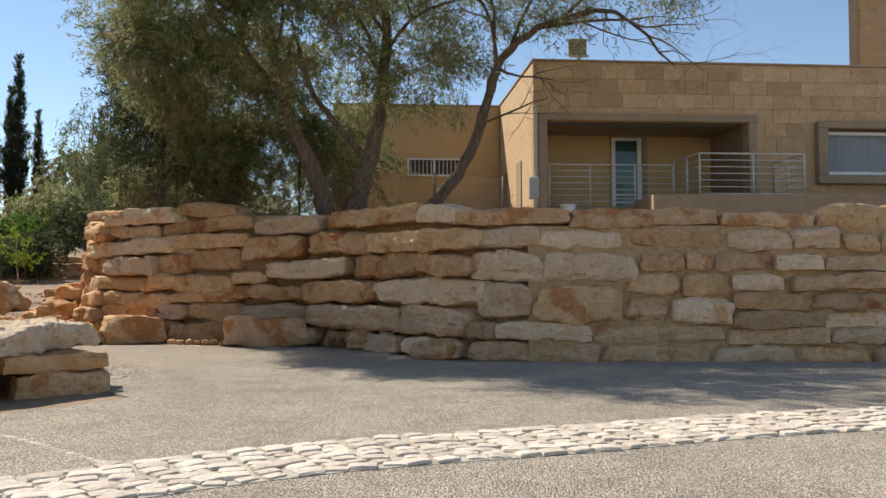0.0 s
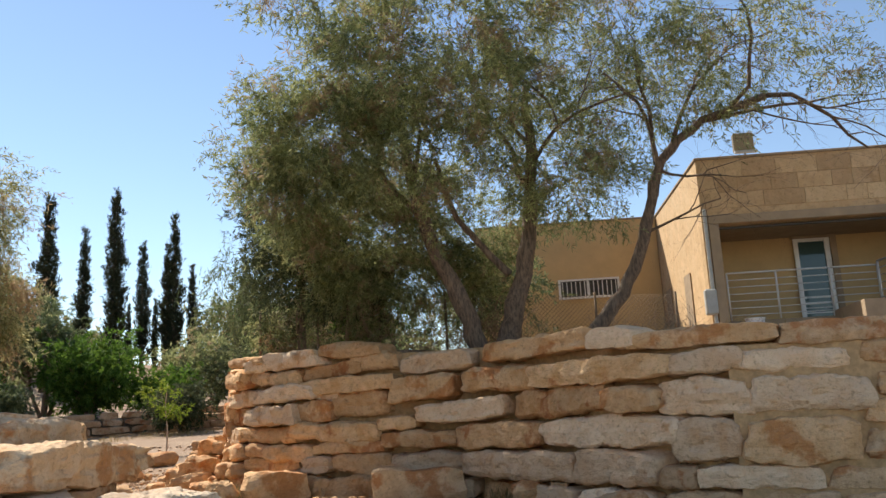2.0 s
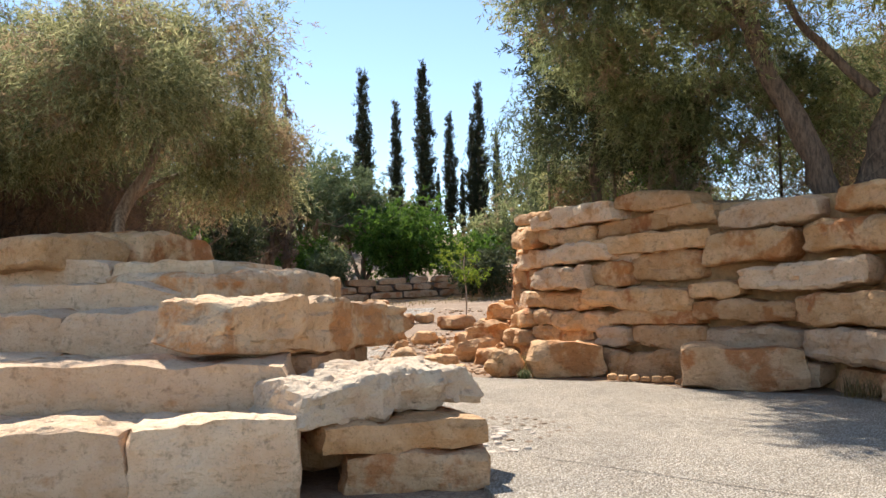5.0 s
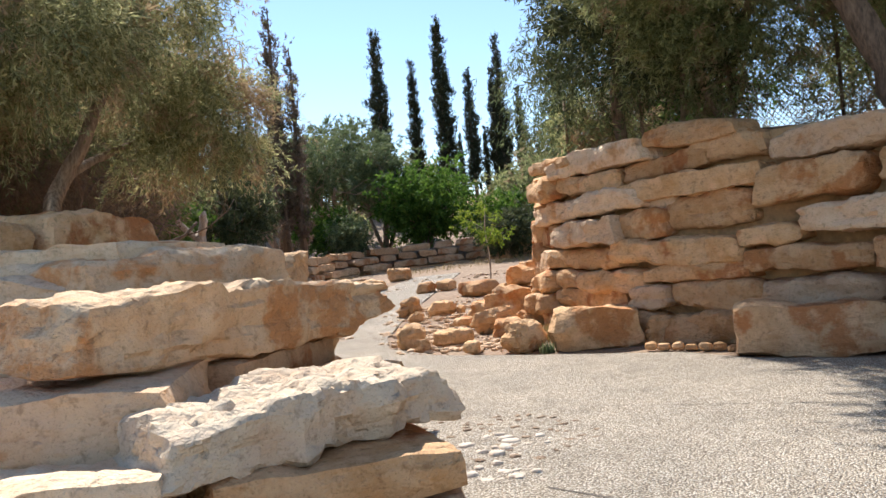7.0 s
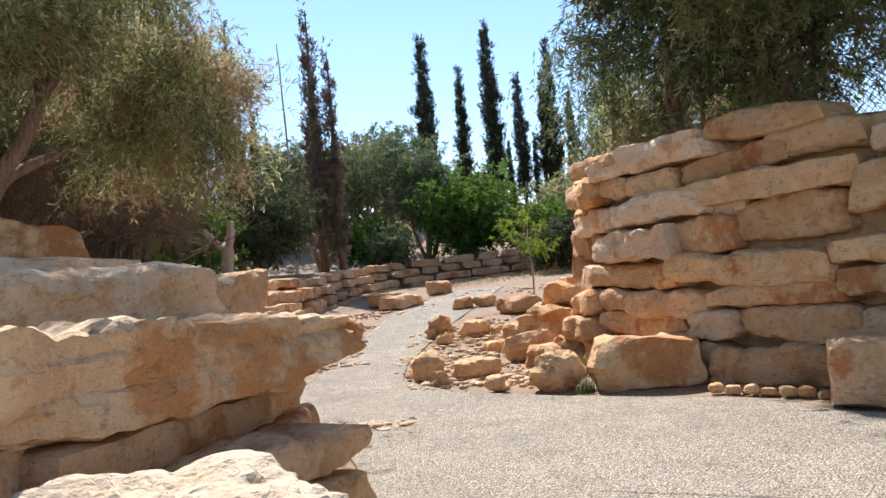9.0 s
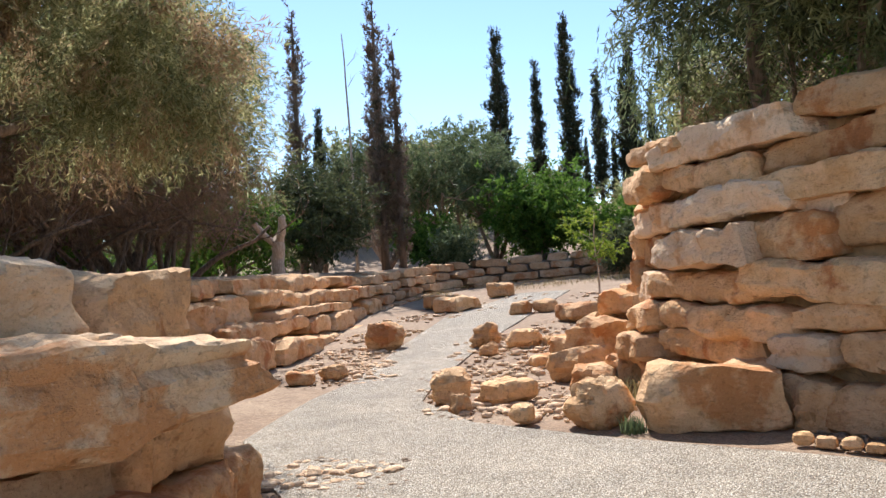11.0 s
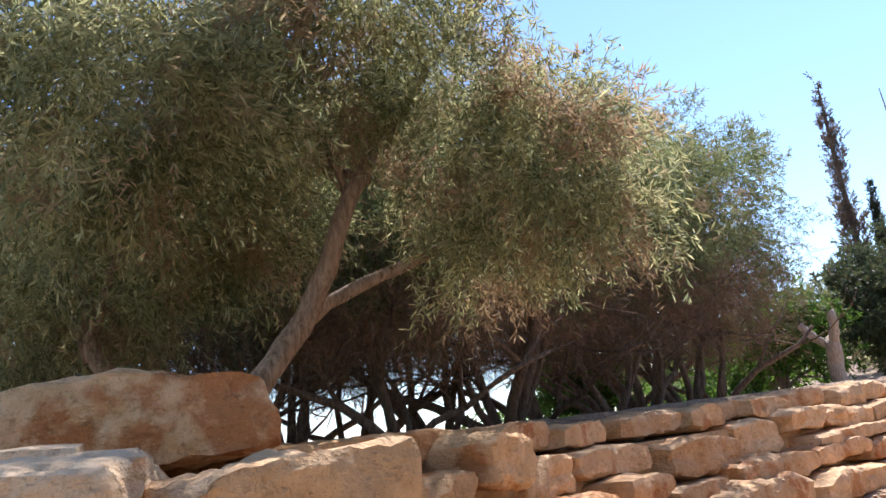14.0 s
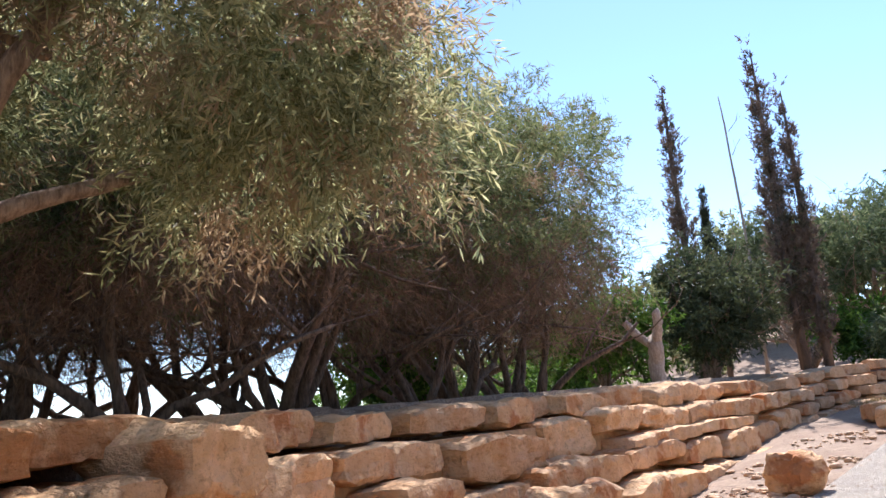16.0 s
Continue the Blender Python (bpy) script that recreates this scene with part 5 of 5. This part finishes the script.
# big tree above the retaining wall
tree("tamarisk_tree", "large tamarisk with three leaning trunks and a half-bare spreading crown", (-2.2, 18.6, 2.9),
     [([(-2.5, 18.6, 2.6), (-2.75, 18.5, 3.6), (-3.3, 18.3, 4.9), (-3.7, 18.1, 6.2), (-3.9, 18, 7.6)], 0.24, 0.07),
      ([(-2.1, 18.6, 2.6), (-1.85, 18.6, 3.6), (-1.45, 18.4, 4.8), (-1.2, 18.3, 6.4), (-1.3, 18.1, 8.2)], 0.26, 0.07),
      ([(-1.9, 18.5, 4.4), (-2.4, 18.3, 5.0), (-2.9, 18.1, 5.6), (-3.2, 18.0, 6.8)], 0.09, 0.04),
      ([(-0.75, 18.3, 2.6), (-0.1, 18.25, 3.25), (0.55, 18.2, 4.1), (0.95, 18.0, 5.2), (1.15, 17.9, 6.2), (1.9, 17.7, 6.9), (3.2, 17.4, 7.2)], 0.17, 0.06)],
     [leaf_cloud("crown", LEAF_TAMARISK, [(-5.0, 19.3, 5.7, 2.2, 1.5, 1.6, 1.2), (-3.8, 17.2, 6.6, 1.8, 1.5, 1.4, 0.4), (-5.9, 17.4, 6.2, 1.3, 1.2, 1.1, 1.1), (-4.0, 19.7, 4.3, 1.9, 0.9, 0.9, 0.9), (-5.4, 16.6, 6.9, 1.5, 1.3, 1.1, 0.9), (-2.7, 20.0, 5.2, 1.4, 0.8, 1.3, 0.6)], 150000, 0.12, 0.021, rng, 0.25, 0.28, 0.3, 0.5, clump=26, spread=1.9),
      # last three blobs are added above the view to cast dapples on the plaza
      leaf_cloud("crown", LEAF_TAMARISK, [(-2.3, 16.6, 7.8, 2.3, 1.9, 1.1, 0.6), (-4.1, 16.2, 8.1, 1.8, 1.5, 1.0, 0.7), (-2.7, 16.0, 9.0, 2.4, 1.7, 0.9, 0.6), (-4.8, 15.6, 9.6, 1.6, 1.2, 0.6, 0.5), (-2.2, 15.2, 9.8, 2.0, 1.2, 0.6, 0.5), (0.3, 15.4, 10.0, 2.0, 1.2, 0.6, 0.5)], 70000, 0.13, 0.022, rng, 0.3, 0.32, 0.3, 0.25, clump=26, spread=1.9),
      leaf_cloud("crown", LEAF_TAMARISK, [(-1.3, 18.0, 7.0, 2.0, 1.7, 1.6, 0.6), (-0.4, 17.9, 6.0, 1.3, 1.1, 0.9, 0.9), (0.9, 17.7, 7.4, 2.2, 1.6, 1.2, 0.5), (3.0, 17.4, 7.8, 1.9, 1.4, 0.9, 0.4), (0.5, 17.9, 8.6, 2.4, 1.7, 0.9, 0.5), (-0.3, 17.0, 10.2, 2.6, 1.8, 0.9, 0.6), (3.0, 17.4, 9.0, 2.2, 1.5, 0.9, 0.4), (4.6, 17.2, 7.6, 1.1, 1.0, 0.6, 0.3)], 70000, 0.12, 0.021, rng, 0.3, 0.4, 0.1, 0.12)],
     BARK_DARK, 9,
     [((-3.5, 18.2, 5.4), (-1, -0.3, 0.6), 2.6, 0.07, 2), ((-3.7, 18.1, 6.4), (0.2, -0.4, 1), 2.6, 0.06, 3), ((-1.3, 18.3, 5.4), (0.6, -0.2, 0.9), 2.6, 0.07, 3), ((-1.3, 18.2, 7.0), (-0.4, -0.2, 1), 2.4, 0.05, 3), ((-1.2, 18.2, 6.6), (0.8, -0.4, 0.7), 2.6, 0.05, 3),
      ((1.1, 18.0, 5.6), (0.2, -0.2, 1), 2.8, 0.06, 3), ((1.5, 17.8, 6.6), (0.7, -0.3, 0.7), 2.6, 0.05, 3), ((1.9, 17.7, 6.9), (1, -0.1, 0.1), 2.8, 0.045, 3), ((2.6, 17.5, 7.1), (0.9, -0.2, 0.5), 2.4, 0.045, 3), ((3.2, 17.4, 7.2), (1, -0.1, 0.0), 2.4, 0.05, 3), ((1.15, 17.9, 6.2), (-0.6, -0.3, 0.6), 2.2, 0.045, 3), ((0.8, 18.1, 4.9), (0.9, -0.3, 0.3), 1.6, 0.03, 3), ((1.2, 17.9, 6.1), (0.7, -0.3, -0.2), 1.7, 0.03, 3)], 0.5, -0.03)
tree("pine_tree", "dark dense pine-like tree behind the big tamarisk", (-7.0, 20.5, 3.0), [([(-7.0, 20.6, 2.8), (-7.0, 20.5, 4.4), (-6.8, 20.3, 6.0)], 0.13, 0.05)],
     [leaf_cloud("crown", LEAF_DARK, [(-6.9, 20.2, 5.0, 1.3, 1.2, 1.2, 1.0), (-7.4, 20.2, 6.0, 1.0, 1.0, 0.9, 1.0), (-5.6, 20.2, 4.6, 1.3, 1.0, 0.9, 1.0)], 26000, 0.13, 0.026, rng, 0.2, 0.3, 0.2, 0.5)], BARK_DARK, 12)
tree("willow_tree", "small weeping tree with thin grey trunk and hanging yellow-green foliage", (-8.8, 26.0, 3.1), [([(-8.8, 26.0, 2.9), (-8.7, 25.9, 4.6), (-9.1, 25.8, 6.6)], 0.13, 0.04), ([(-8.8, 26.0, 4.4), (-9.6, 25.8, 5.4), (-10.3, 25.7, 6.6)], 0.06, 0.03)],
     [leaf_cloud("crown", LEAF_PALE, [(-10.6, 25.6, 6.4, 1.1, 1.0, 0.9, 0.8), (-10.1, 25.6, 5.2, 0.5, 0.6, 1.0, 0.9), (-9.2, 25.9, 5.4, 0.6, 0.6, 1.3, 0.9), (-8.9, 25.6, 7.2, 1.6, 1.2, 0.8, 0.8), (-11.1, 25.4, 5.6, 0.5, 0.5, 0.9, 0.8), (-8.1, 25.8, 5.2, 0.6, 0.6, 1.0, 0.8)], 13000, 0.16, 0.028, rng, 1.6, 0.6, 0.2, 0.1)], BARK, 13,
     [((-9.6, 25.8, 5.4), (-0.7, 0, 0.7), 1.6, 0.03, 2), ((-8.7, 25.9, 4.8), (0.6, 0, 0.8), 1.8, 0.03, 2)])


# ---- cypresses ----
def cypress(top_ratio, seed, mat, leaves, lean=0.0, gaps=0.3, label="tall narrow dark green cypress"):
    g = np.random.default_rng(seed)
    t = empty("cypress_tree", (0, 0, 0), label, "tree", "cypresses")
    part("trunk", mesh_of("trunk", *tube([(0, 0, -0.03), (0.005, 0, 0.3), (0, 0.003, 0.7), (0, 0, 0.97)], [0.016, 0.012, 0.008, 0.002], 7), BARK_DARK), t)
    blobs, z = [], 0.13
    while z < 0.99:
        r = top_ratio * min(1.0, 0.55 + (z - 0.1) * 2.2) * (1 - ((z - 0.13) / 0.9) ** 2.0) + 0.004
        blobs.append((g.normal() * r * 0.28, g.normal() * r * 0.28, z, r, r, r * 1.5, 1.0))
        z += r * 0.8
    part("crown", leaf_cloud("crown", mat, blobs, leaves, 0.013, 0.0034, g, -1.2, 0.02, 0.2, gaps, clump=2, spread=0.35), t)
    return t


def plant(master, x, y, top, turn, first=False):
    z = gz(x, y) - 0.05
    h = top - z
    m = Matrix.Translation((x, y, z)) @ pose(0, 0, 0, 0, 0, turn)
    ob = master if first else copy_thing(master, m)
    ob.matrix_basis = m @ Matrix.Diagonal((h, h, h, 1))
    return ob


slim, broad, dry = cypress(0.04, 1, LEAF_CYPRESS, 26000), cypress(0.05, 2, LEAF_CYPRESS, 30000, gaps=0.4), cypress(0.033, 3, LEAF_CYPRESS_DRY, 17000, gaps=-0.03, label="tall thin half-dead cypress with brown patches")
for i, (x, y, top, kind) in enumerate(((-41.15, 59.4, 20.1, broad), (-41.3, 64.5, 18.6, slim), (-40.1, 67.1, 22.4, broad), (-38.5, 69.0, 18.0, broad), (-35.5, 69.0, 20.3, slim), (-34.6, 70.6, 16.0, slim), (-39.3, 68.2, 12.5, slim), (-36.4, 69.4, 17.8, slim), (-37.6, 69.6, 13.0, slim), (-12.4, 30.0, 7.6, slim), (-38.1, 38.1, 16.9, dry), (-31.4, 37.6, 15.6, dry), (-29.8, 37.2, 13.1, dry), (-30.3, 36.6, 12.0, dry), (-37.0, 38.6, 11.0, slim))):
    plant(kind, x, y, top, 50 * i, i in (0, 1, 10))
tree("dead_sapling", "tall bare thin dead tree beside the cypresses", (-32.3, 36.6, 2.5), [([(-32.3, 36.6, 2.3), (-32.2, 36.6, 7.0), (-32.5, 36.6, 13.6)], 0.09, 0.02)], [], BARK_PALE, 17, [((-32.25, 36.6, 6.0 + k), (random.Random(k).uniform(-1, 1), 0.4, 0.9), 0.8, 0.018, 1) for k in range(7)])


# ---- bushes and background trees ----
def bush(name, label, x, y, r, h, mat, leaves, seed, stem=0.0, length=0.13, width=0.035, droop=0.3, bark=BARK, gaps=0.4):
    g, q = np.random.default_rng(seed), random.Random(seed)
    z = gz(x, y)
    blobs = []
    for i in range(7):
        a, d = q.uniform(0, 6.28), r * q.uniform(0.2, 0.55)
        blobs.append((x + d * math.cos(a), y + d * math.sin(a), z + stem + (h - stem) * q.uniform(0.35, 0.72), r * q.uniform(0.4, 0.6), r * q.uniform(0.4, 0.6), (h - stem) * q.uniform(0.25, 0.36), 1.0))
    twigs = [((x, y, z - 0.05), (q.uniform(-0.6, 0.6), q.uniform(-0.6, 0.6), 1), h * 0.6, max(0.03, h * 0.022), 2) for _ in range(4)]
    return tree(name, label, (x, y, z), [([(x, y, z - 0.1), (x + 0.05, y, z + h * 0.25), (x, y + 0.05, z + h * 0.5)], max(0.03, h * 0.025), 0.03)], [leaf_cloud("crown", mat, blobs, leaves, length, width, g, droop, 0.35, 0.25, gaps)], bark, seed, twigs)


bush("green_bush", "large rounded fresh green bush above the far wall", -28.9, 46.6, 3.1, 5.0, LEAF_GREEN, 26000, 81, 0.4, 0.3, 0.08)
bush("dark_shrub_tree", "dense dark evergreen shrub tree beside cypresses", -29.4, 31.9, 2.4, 4.3, LEAF_DARK, 26000, 82, 0.6, 0.2, 0.05)
bush("dark_shrub_tree", "dense dark evergreen shrub tree beside cypresses", -31.4, 33.6, 2.2, 5.0, LEAF_DARK, 20000, 83, 0.8, 0.2, 0.05)
bush("grey_tree", "airy grey-green feathery tree in the distance", -34.5, 46.5, 3.6, 8.6, LEAF_PALE, 16000, 84, 2.6, 0.3, 0.06, 0.5, gaps=0.15)
bush("grey_tree", "airy grey-green feathery tree in the distance", -31.5, 46.0, 2.4, 6.4, LEAF_PALE, 9000, 85, 2.0, 0.3, 0.06, 0.5, gaps=0.05)
bush("grey_tree", "airy grey-green feathery tree in the distance", -38.0, 44.0, 3.4, 7.8, LEAF_PALE, 13000, 86, 2.2, 0.3, 0.06, 0.5, gaps=0.15)
bush("green_shrub", "low bright green shrub under the trees", -33.0, 42.5, 1.8, 2.4, LEAF_GREEN, 9000, 87, 0.1, 0.25, 0.07)
bush("green_shrub", "low bright green shrub under the trees", -30.6, 41.6, 1.4, 1.6, LEAF_PALE, 6000, 88, 0.0, 0.25, 0.05)
bush("green_shrub", "low bright green shrub under the trees", -24.6, 46.8, 1.9, 2.4, LEAF_GREEN, 9000, 89, 0.1, 0.25, 0.07)
bush("dark_shrub", "dark green shrub in front of the far wall", -21.6, 43.2, 1.6, 2.3, LEAF_DARK, 12000, 90, 0.0, 0.2, 0.06)
bush("dark_shrub", "dark green shrub on the slope", -19.8, 50.0, 3.2, 4.6, LEAF_DARK, 14000, 91, 0.3, 0.3, 0.08)
bush("dark_shrub", "dark olive shrub on the slope", -25.0, 54.0, 3.6, 5.2, LEAF_TAMARISK, 15000, 92, 0.4, 0.3, 0.08)
bush("green_shrub", "bright green shrub behind the grove", -29.0, 27.6, 2.2, 3.0, LEAF_GREEN, 14000, 93, 0.2, 0.2, 0.06)
bush("green_shrub", "bright green shrub behind the grove", -26.0, 20.0, 1.9, 2.4, LEAF_GREEN, 12000, 94, 0.1, 0.2, 0.06)
bush("green_shrub", "bright green shrub behind the grove", -34.5, 30.5, 2.6, 3.4, LEAF_GREEN, 12000, 95, 0.2, 0.25, 0.07)
bush("olive_shrub", "low olive shrub on top of the wall", -8.6, 22.9, 1.1, 1.0, LEAF_PALE, 7000, 96, 0.0, 0.1, 0.025)
bush("olive_shrub", "low olive shrub on top of the wall", -7.6, 21.4, 1.0, 1.3, LEAF_TAMARISK, 7000, 97, 0.0, 0.1, 0.025)
bush("green_shrub", "fresh green shrub behind the fence", -6.8, 24.6, 1.6, 2.6, LEAF_GREEN, 9000, 98, 0.3, 0.15, 0.04)
bush("olive_shrub", "tall olive shrub behind the big tamarisk", -2.6, 21.6, 1.6, 2.6, LEAF_PALE, 10000, 99, 0.2, 0.12, 0.03)
bush("far_tree", "distant olive-green tree on the hill", -48, 52, 6, 8, LEAF_TAMARISK, 15000, 101, 1.5, 0.4, 0.12)
bush("far_tree", "distant olive-green tree on the hill", -30, 74, 6, 8, LEAF_TAMARISK, 15000, 102, 1.0, 0.4, 0.12)
bush("far_tree", "distant olive-green tree on the hill", -22, 68, 6, 7, LEAF_DARK, 14000, 103, 1.0, 0.4, 0.12)
bush("far_tree", "distant olive-green tree on the hill", -52, 64, 7, 8, LEAF_PALE, 14000, 104, 1.0, 0.4, 0.12)

sap_z = gz(-16.0, 31.2)
tree("sapling", "slender young tree with sparse yellow-green leaves", (-16.0, 31.2, sap_z), [([(-16.0, 31.2, sap_z - 0.05), (-15.97, 31.2, sap_z + 1.0), (-16.06, 31.15, sap_z + 1.7), (-16.0, 31.2, sap_z + 2.6)], 0.035, 0.012)],
     [leaf_cloud("crown", LEAF_LIME, [(-16.0, 31.2, sap_z + 2.0, 0.75, 0.6, 0.4, 1.0), (-16.4, 31.1, sap_z + 2.4, 0.5, 0.4, 0.35, 1.0), (-15.6, 31.2, sap_z + 1.7, 0.45, 0.4, 0.25, 0.9), (-16.1, 31.2, sap_z + 2.7, 0.25, 0.25, 0.35, 0.8)], 1700, 0.1, 0.04, rng, 0.2, 0.25, 0.0, 0.4)], BARK_PALE, 19,
     [((-16.0, 31.2, sap_z + 1.4), (0.7, 0, 0.6), 0.7, 0.012, 1), ((-16.0, 31.2, sap_z + 1.7), (-0.7, 0.1, 0.7), 0.8, 0.012, 1)])
st_z = gz(-26.3, 27.7)
tree("tree_stump", "pale pollarded tree stump with cut forked limbs", (-26.3, 27.7, st_z), [([(-26.3, 27.7, st_z - 0.1), (-26.3, 27.7, st_z + 0.7), (-26.2, 27.7, st_z + 1.2)], 0.24, 0.2), ([(-26.25, 27.7, st_z + 1.0), (-25.95, 27.7, st_z + 1.5), (-26.0, 27.7, st_z + 2.0)], 0.14, 0.11), ([(-26.25, 27.7, st_z + 1.0), (-26.65, 27.4, st_z + 1.4), (-26.85, 27.2, st_z + 1.8)], 0.13, 0.1), ([(-26.2, 27.7, st_z + 1.1), (-26.25, 27.9, st_z + 1.9)], 0.12, 0.1)], [], BARK_PALE, 20)


# ---- dry grass and leaf litter ----
def tufts(name, label, spots, n, height, mat, seed):
    g = np.random.default_rng(seed)
    verts, faces = [], []
    for x, y, r in spots:
        for _ in range(n):
            a, d = g.random() * 6.283, r * math.sqrt(g.random())
            px, py = x + d * math.cos(a), y + d * math.sin(a)
            z = gz(px, py)
            h, b = height * (0.4 + 0.8 * g.random()), g.random() * 6.283
            lean = Vector((math.cos(b), math.sin(b), 0)) * h * (0.2 + 0.5 * g.random())
            w = Vector((-math.sin(b), math.cos(b), 0)) * 0.006
            k = len(verts)
            p = Vector((px, py, z - 0.01))
            verts += [p - w, p + w, p + lean * 0.4 + Vector((0, 0, h * 0.7)) + w * 0.7, p + lean * 0.4 + Vector((0, 0, h * 0.7)) - w * 0.7, p + lean + Vector((0, 0, h))]
            faces += [(k, k + 1, k + 2, k + 3), (k + 3, k + 2, k + 4)]
    tagged(new(name, mesh_of(name, verts, faces, mat)), label, "grass", kind="stuff")


tufts("dry_grass", "tufts of dry straw-coloured grass", [(-8.1, 19.0, 0.3), (-10.2, 22.2, 0.5), (-24, 38.5, 1.6), (-22.5, 40.5, 1.8), (-26.5, 35.5, 0.8), (-20.2, 41.5, 1.4), (-30.5, 43, 1.8), (-29, 39.6, 1.2), (-2, 16.9, 0.4), (0.8, 16.4, 1.6), (-0.8, 18.0, 1.2), (2.4, 16.2, 1.4), (-6.0, 20.2, 1.2)], 260, 0.28, GRASS_DRY, 51)
tufts("weeds", "small green weeds at the foot of the wall", [(-7.25, 17.55, 0.12), (-10.1, 20.9, 0.2), (-8.3, 18.9, 0.15), (-7.0, 22.2, 0.8)], 120, 0.16, LEAF_PALE, 52)
r = random.Random(77)
brush = []
for _ in range(320):
    x, y = r.uniform(-6.5, 2.0), 0
    y = 19.0 + max(0, -x - 3) * 0.25 + r.uniform(-1.0, 0.6) - (0.9 if x > -1 else 0)
    if x > -1.0:
        y -= 1.0
    grow(r, (x, y, gz(x, y)), (r.uniform(-1, 1), r.uniform(-1, 1), r.uniform(0.1, 0.7)), r.uniform(0.4, 0.9), 0.007, 1, brush, 0.4, -0.05)
tagged(new("brushwood", mesh_of("brushwood", *tubes(brush), BARK)), "tangle of dry twigs and brushwood along the wall's top", "brushwood", kind="stuff")

# woods that close the view beyond the terrace
wood = np.random.default_rng(5)
blobs = []
for i in range(58):
    a = radians(10 + 62 * wood.random())
    d = 52 + 32 * wood.random()
    x, y = -5 - d * math.sin(a), 12 + d * math.cos(a)
    h = 1.4 + 2.2 * wood.random()
    blobs.append((x, y, gz(x, y) + h * 0.7, 2.6 + 1.5 * wood.random(), 2.6, h, 1.0))
tagged(new("far_woods", leaf_cloud("far_woods", LEAF_TAMARISK, blobs, 60000, 0.55, 0.16, wood, 0.2, 0.5, 0.2, 0.5)), "low olive scrub and woods on the far slope", "woods", kind="stuff")
blobs = []
for i in range(26):
    a = radians(60 + 34 * wood.random())
    d = 26 + 14 * wood.random()
    x, y = -6 - d * math.sin(a), 14 + d * math.cos(a)
    blobs.append((x, y, gz(x, y) + 0.6 + 0.5 * wood.random(), 1.6, 1.6, 0.9 + 0.6 * wood.random(), 1.0))
tagged(new("undergrowth", leaf_cloud("undergrowth", LEAF_GREEN, [b for b in blobs if b[1] > 19], 26000, 0.22, 0.06, wood, 0.2, 0.4, 0.2, 0.4)), "fresh green undergrowth behind the grove", "undergrowth", kind="stuff")

# far desert hills
hv, hf = [], []
for i in range(61):
    a = radians(-30 + 4.5 * i)
    h = 6 + 7 * abs(noise.noise(Vector((i * 0.23, 0, 0)))) + 4 * noise.noise(Vector((i * 0.8, 3, 0)))
    x, y = -math.sin(a) * 420, math.cos(a) * 420
    hv += [(x, y, -30), (x, y, h - 4), (x * 1.3, y * 1.3, -30)]
    if i:
        k = 3 * i
        hf += [(k - 3, k, k + 1, k - 2), (k - 2, k + 1, k + 2, k - 1)]
tagged(new("far_hills", mesh_of("far_hills", hv, hf, SOIL)), "low pale desert hills on the horizon", "hills", kind="structure")
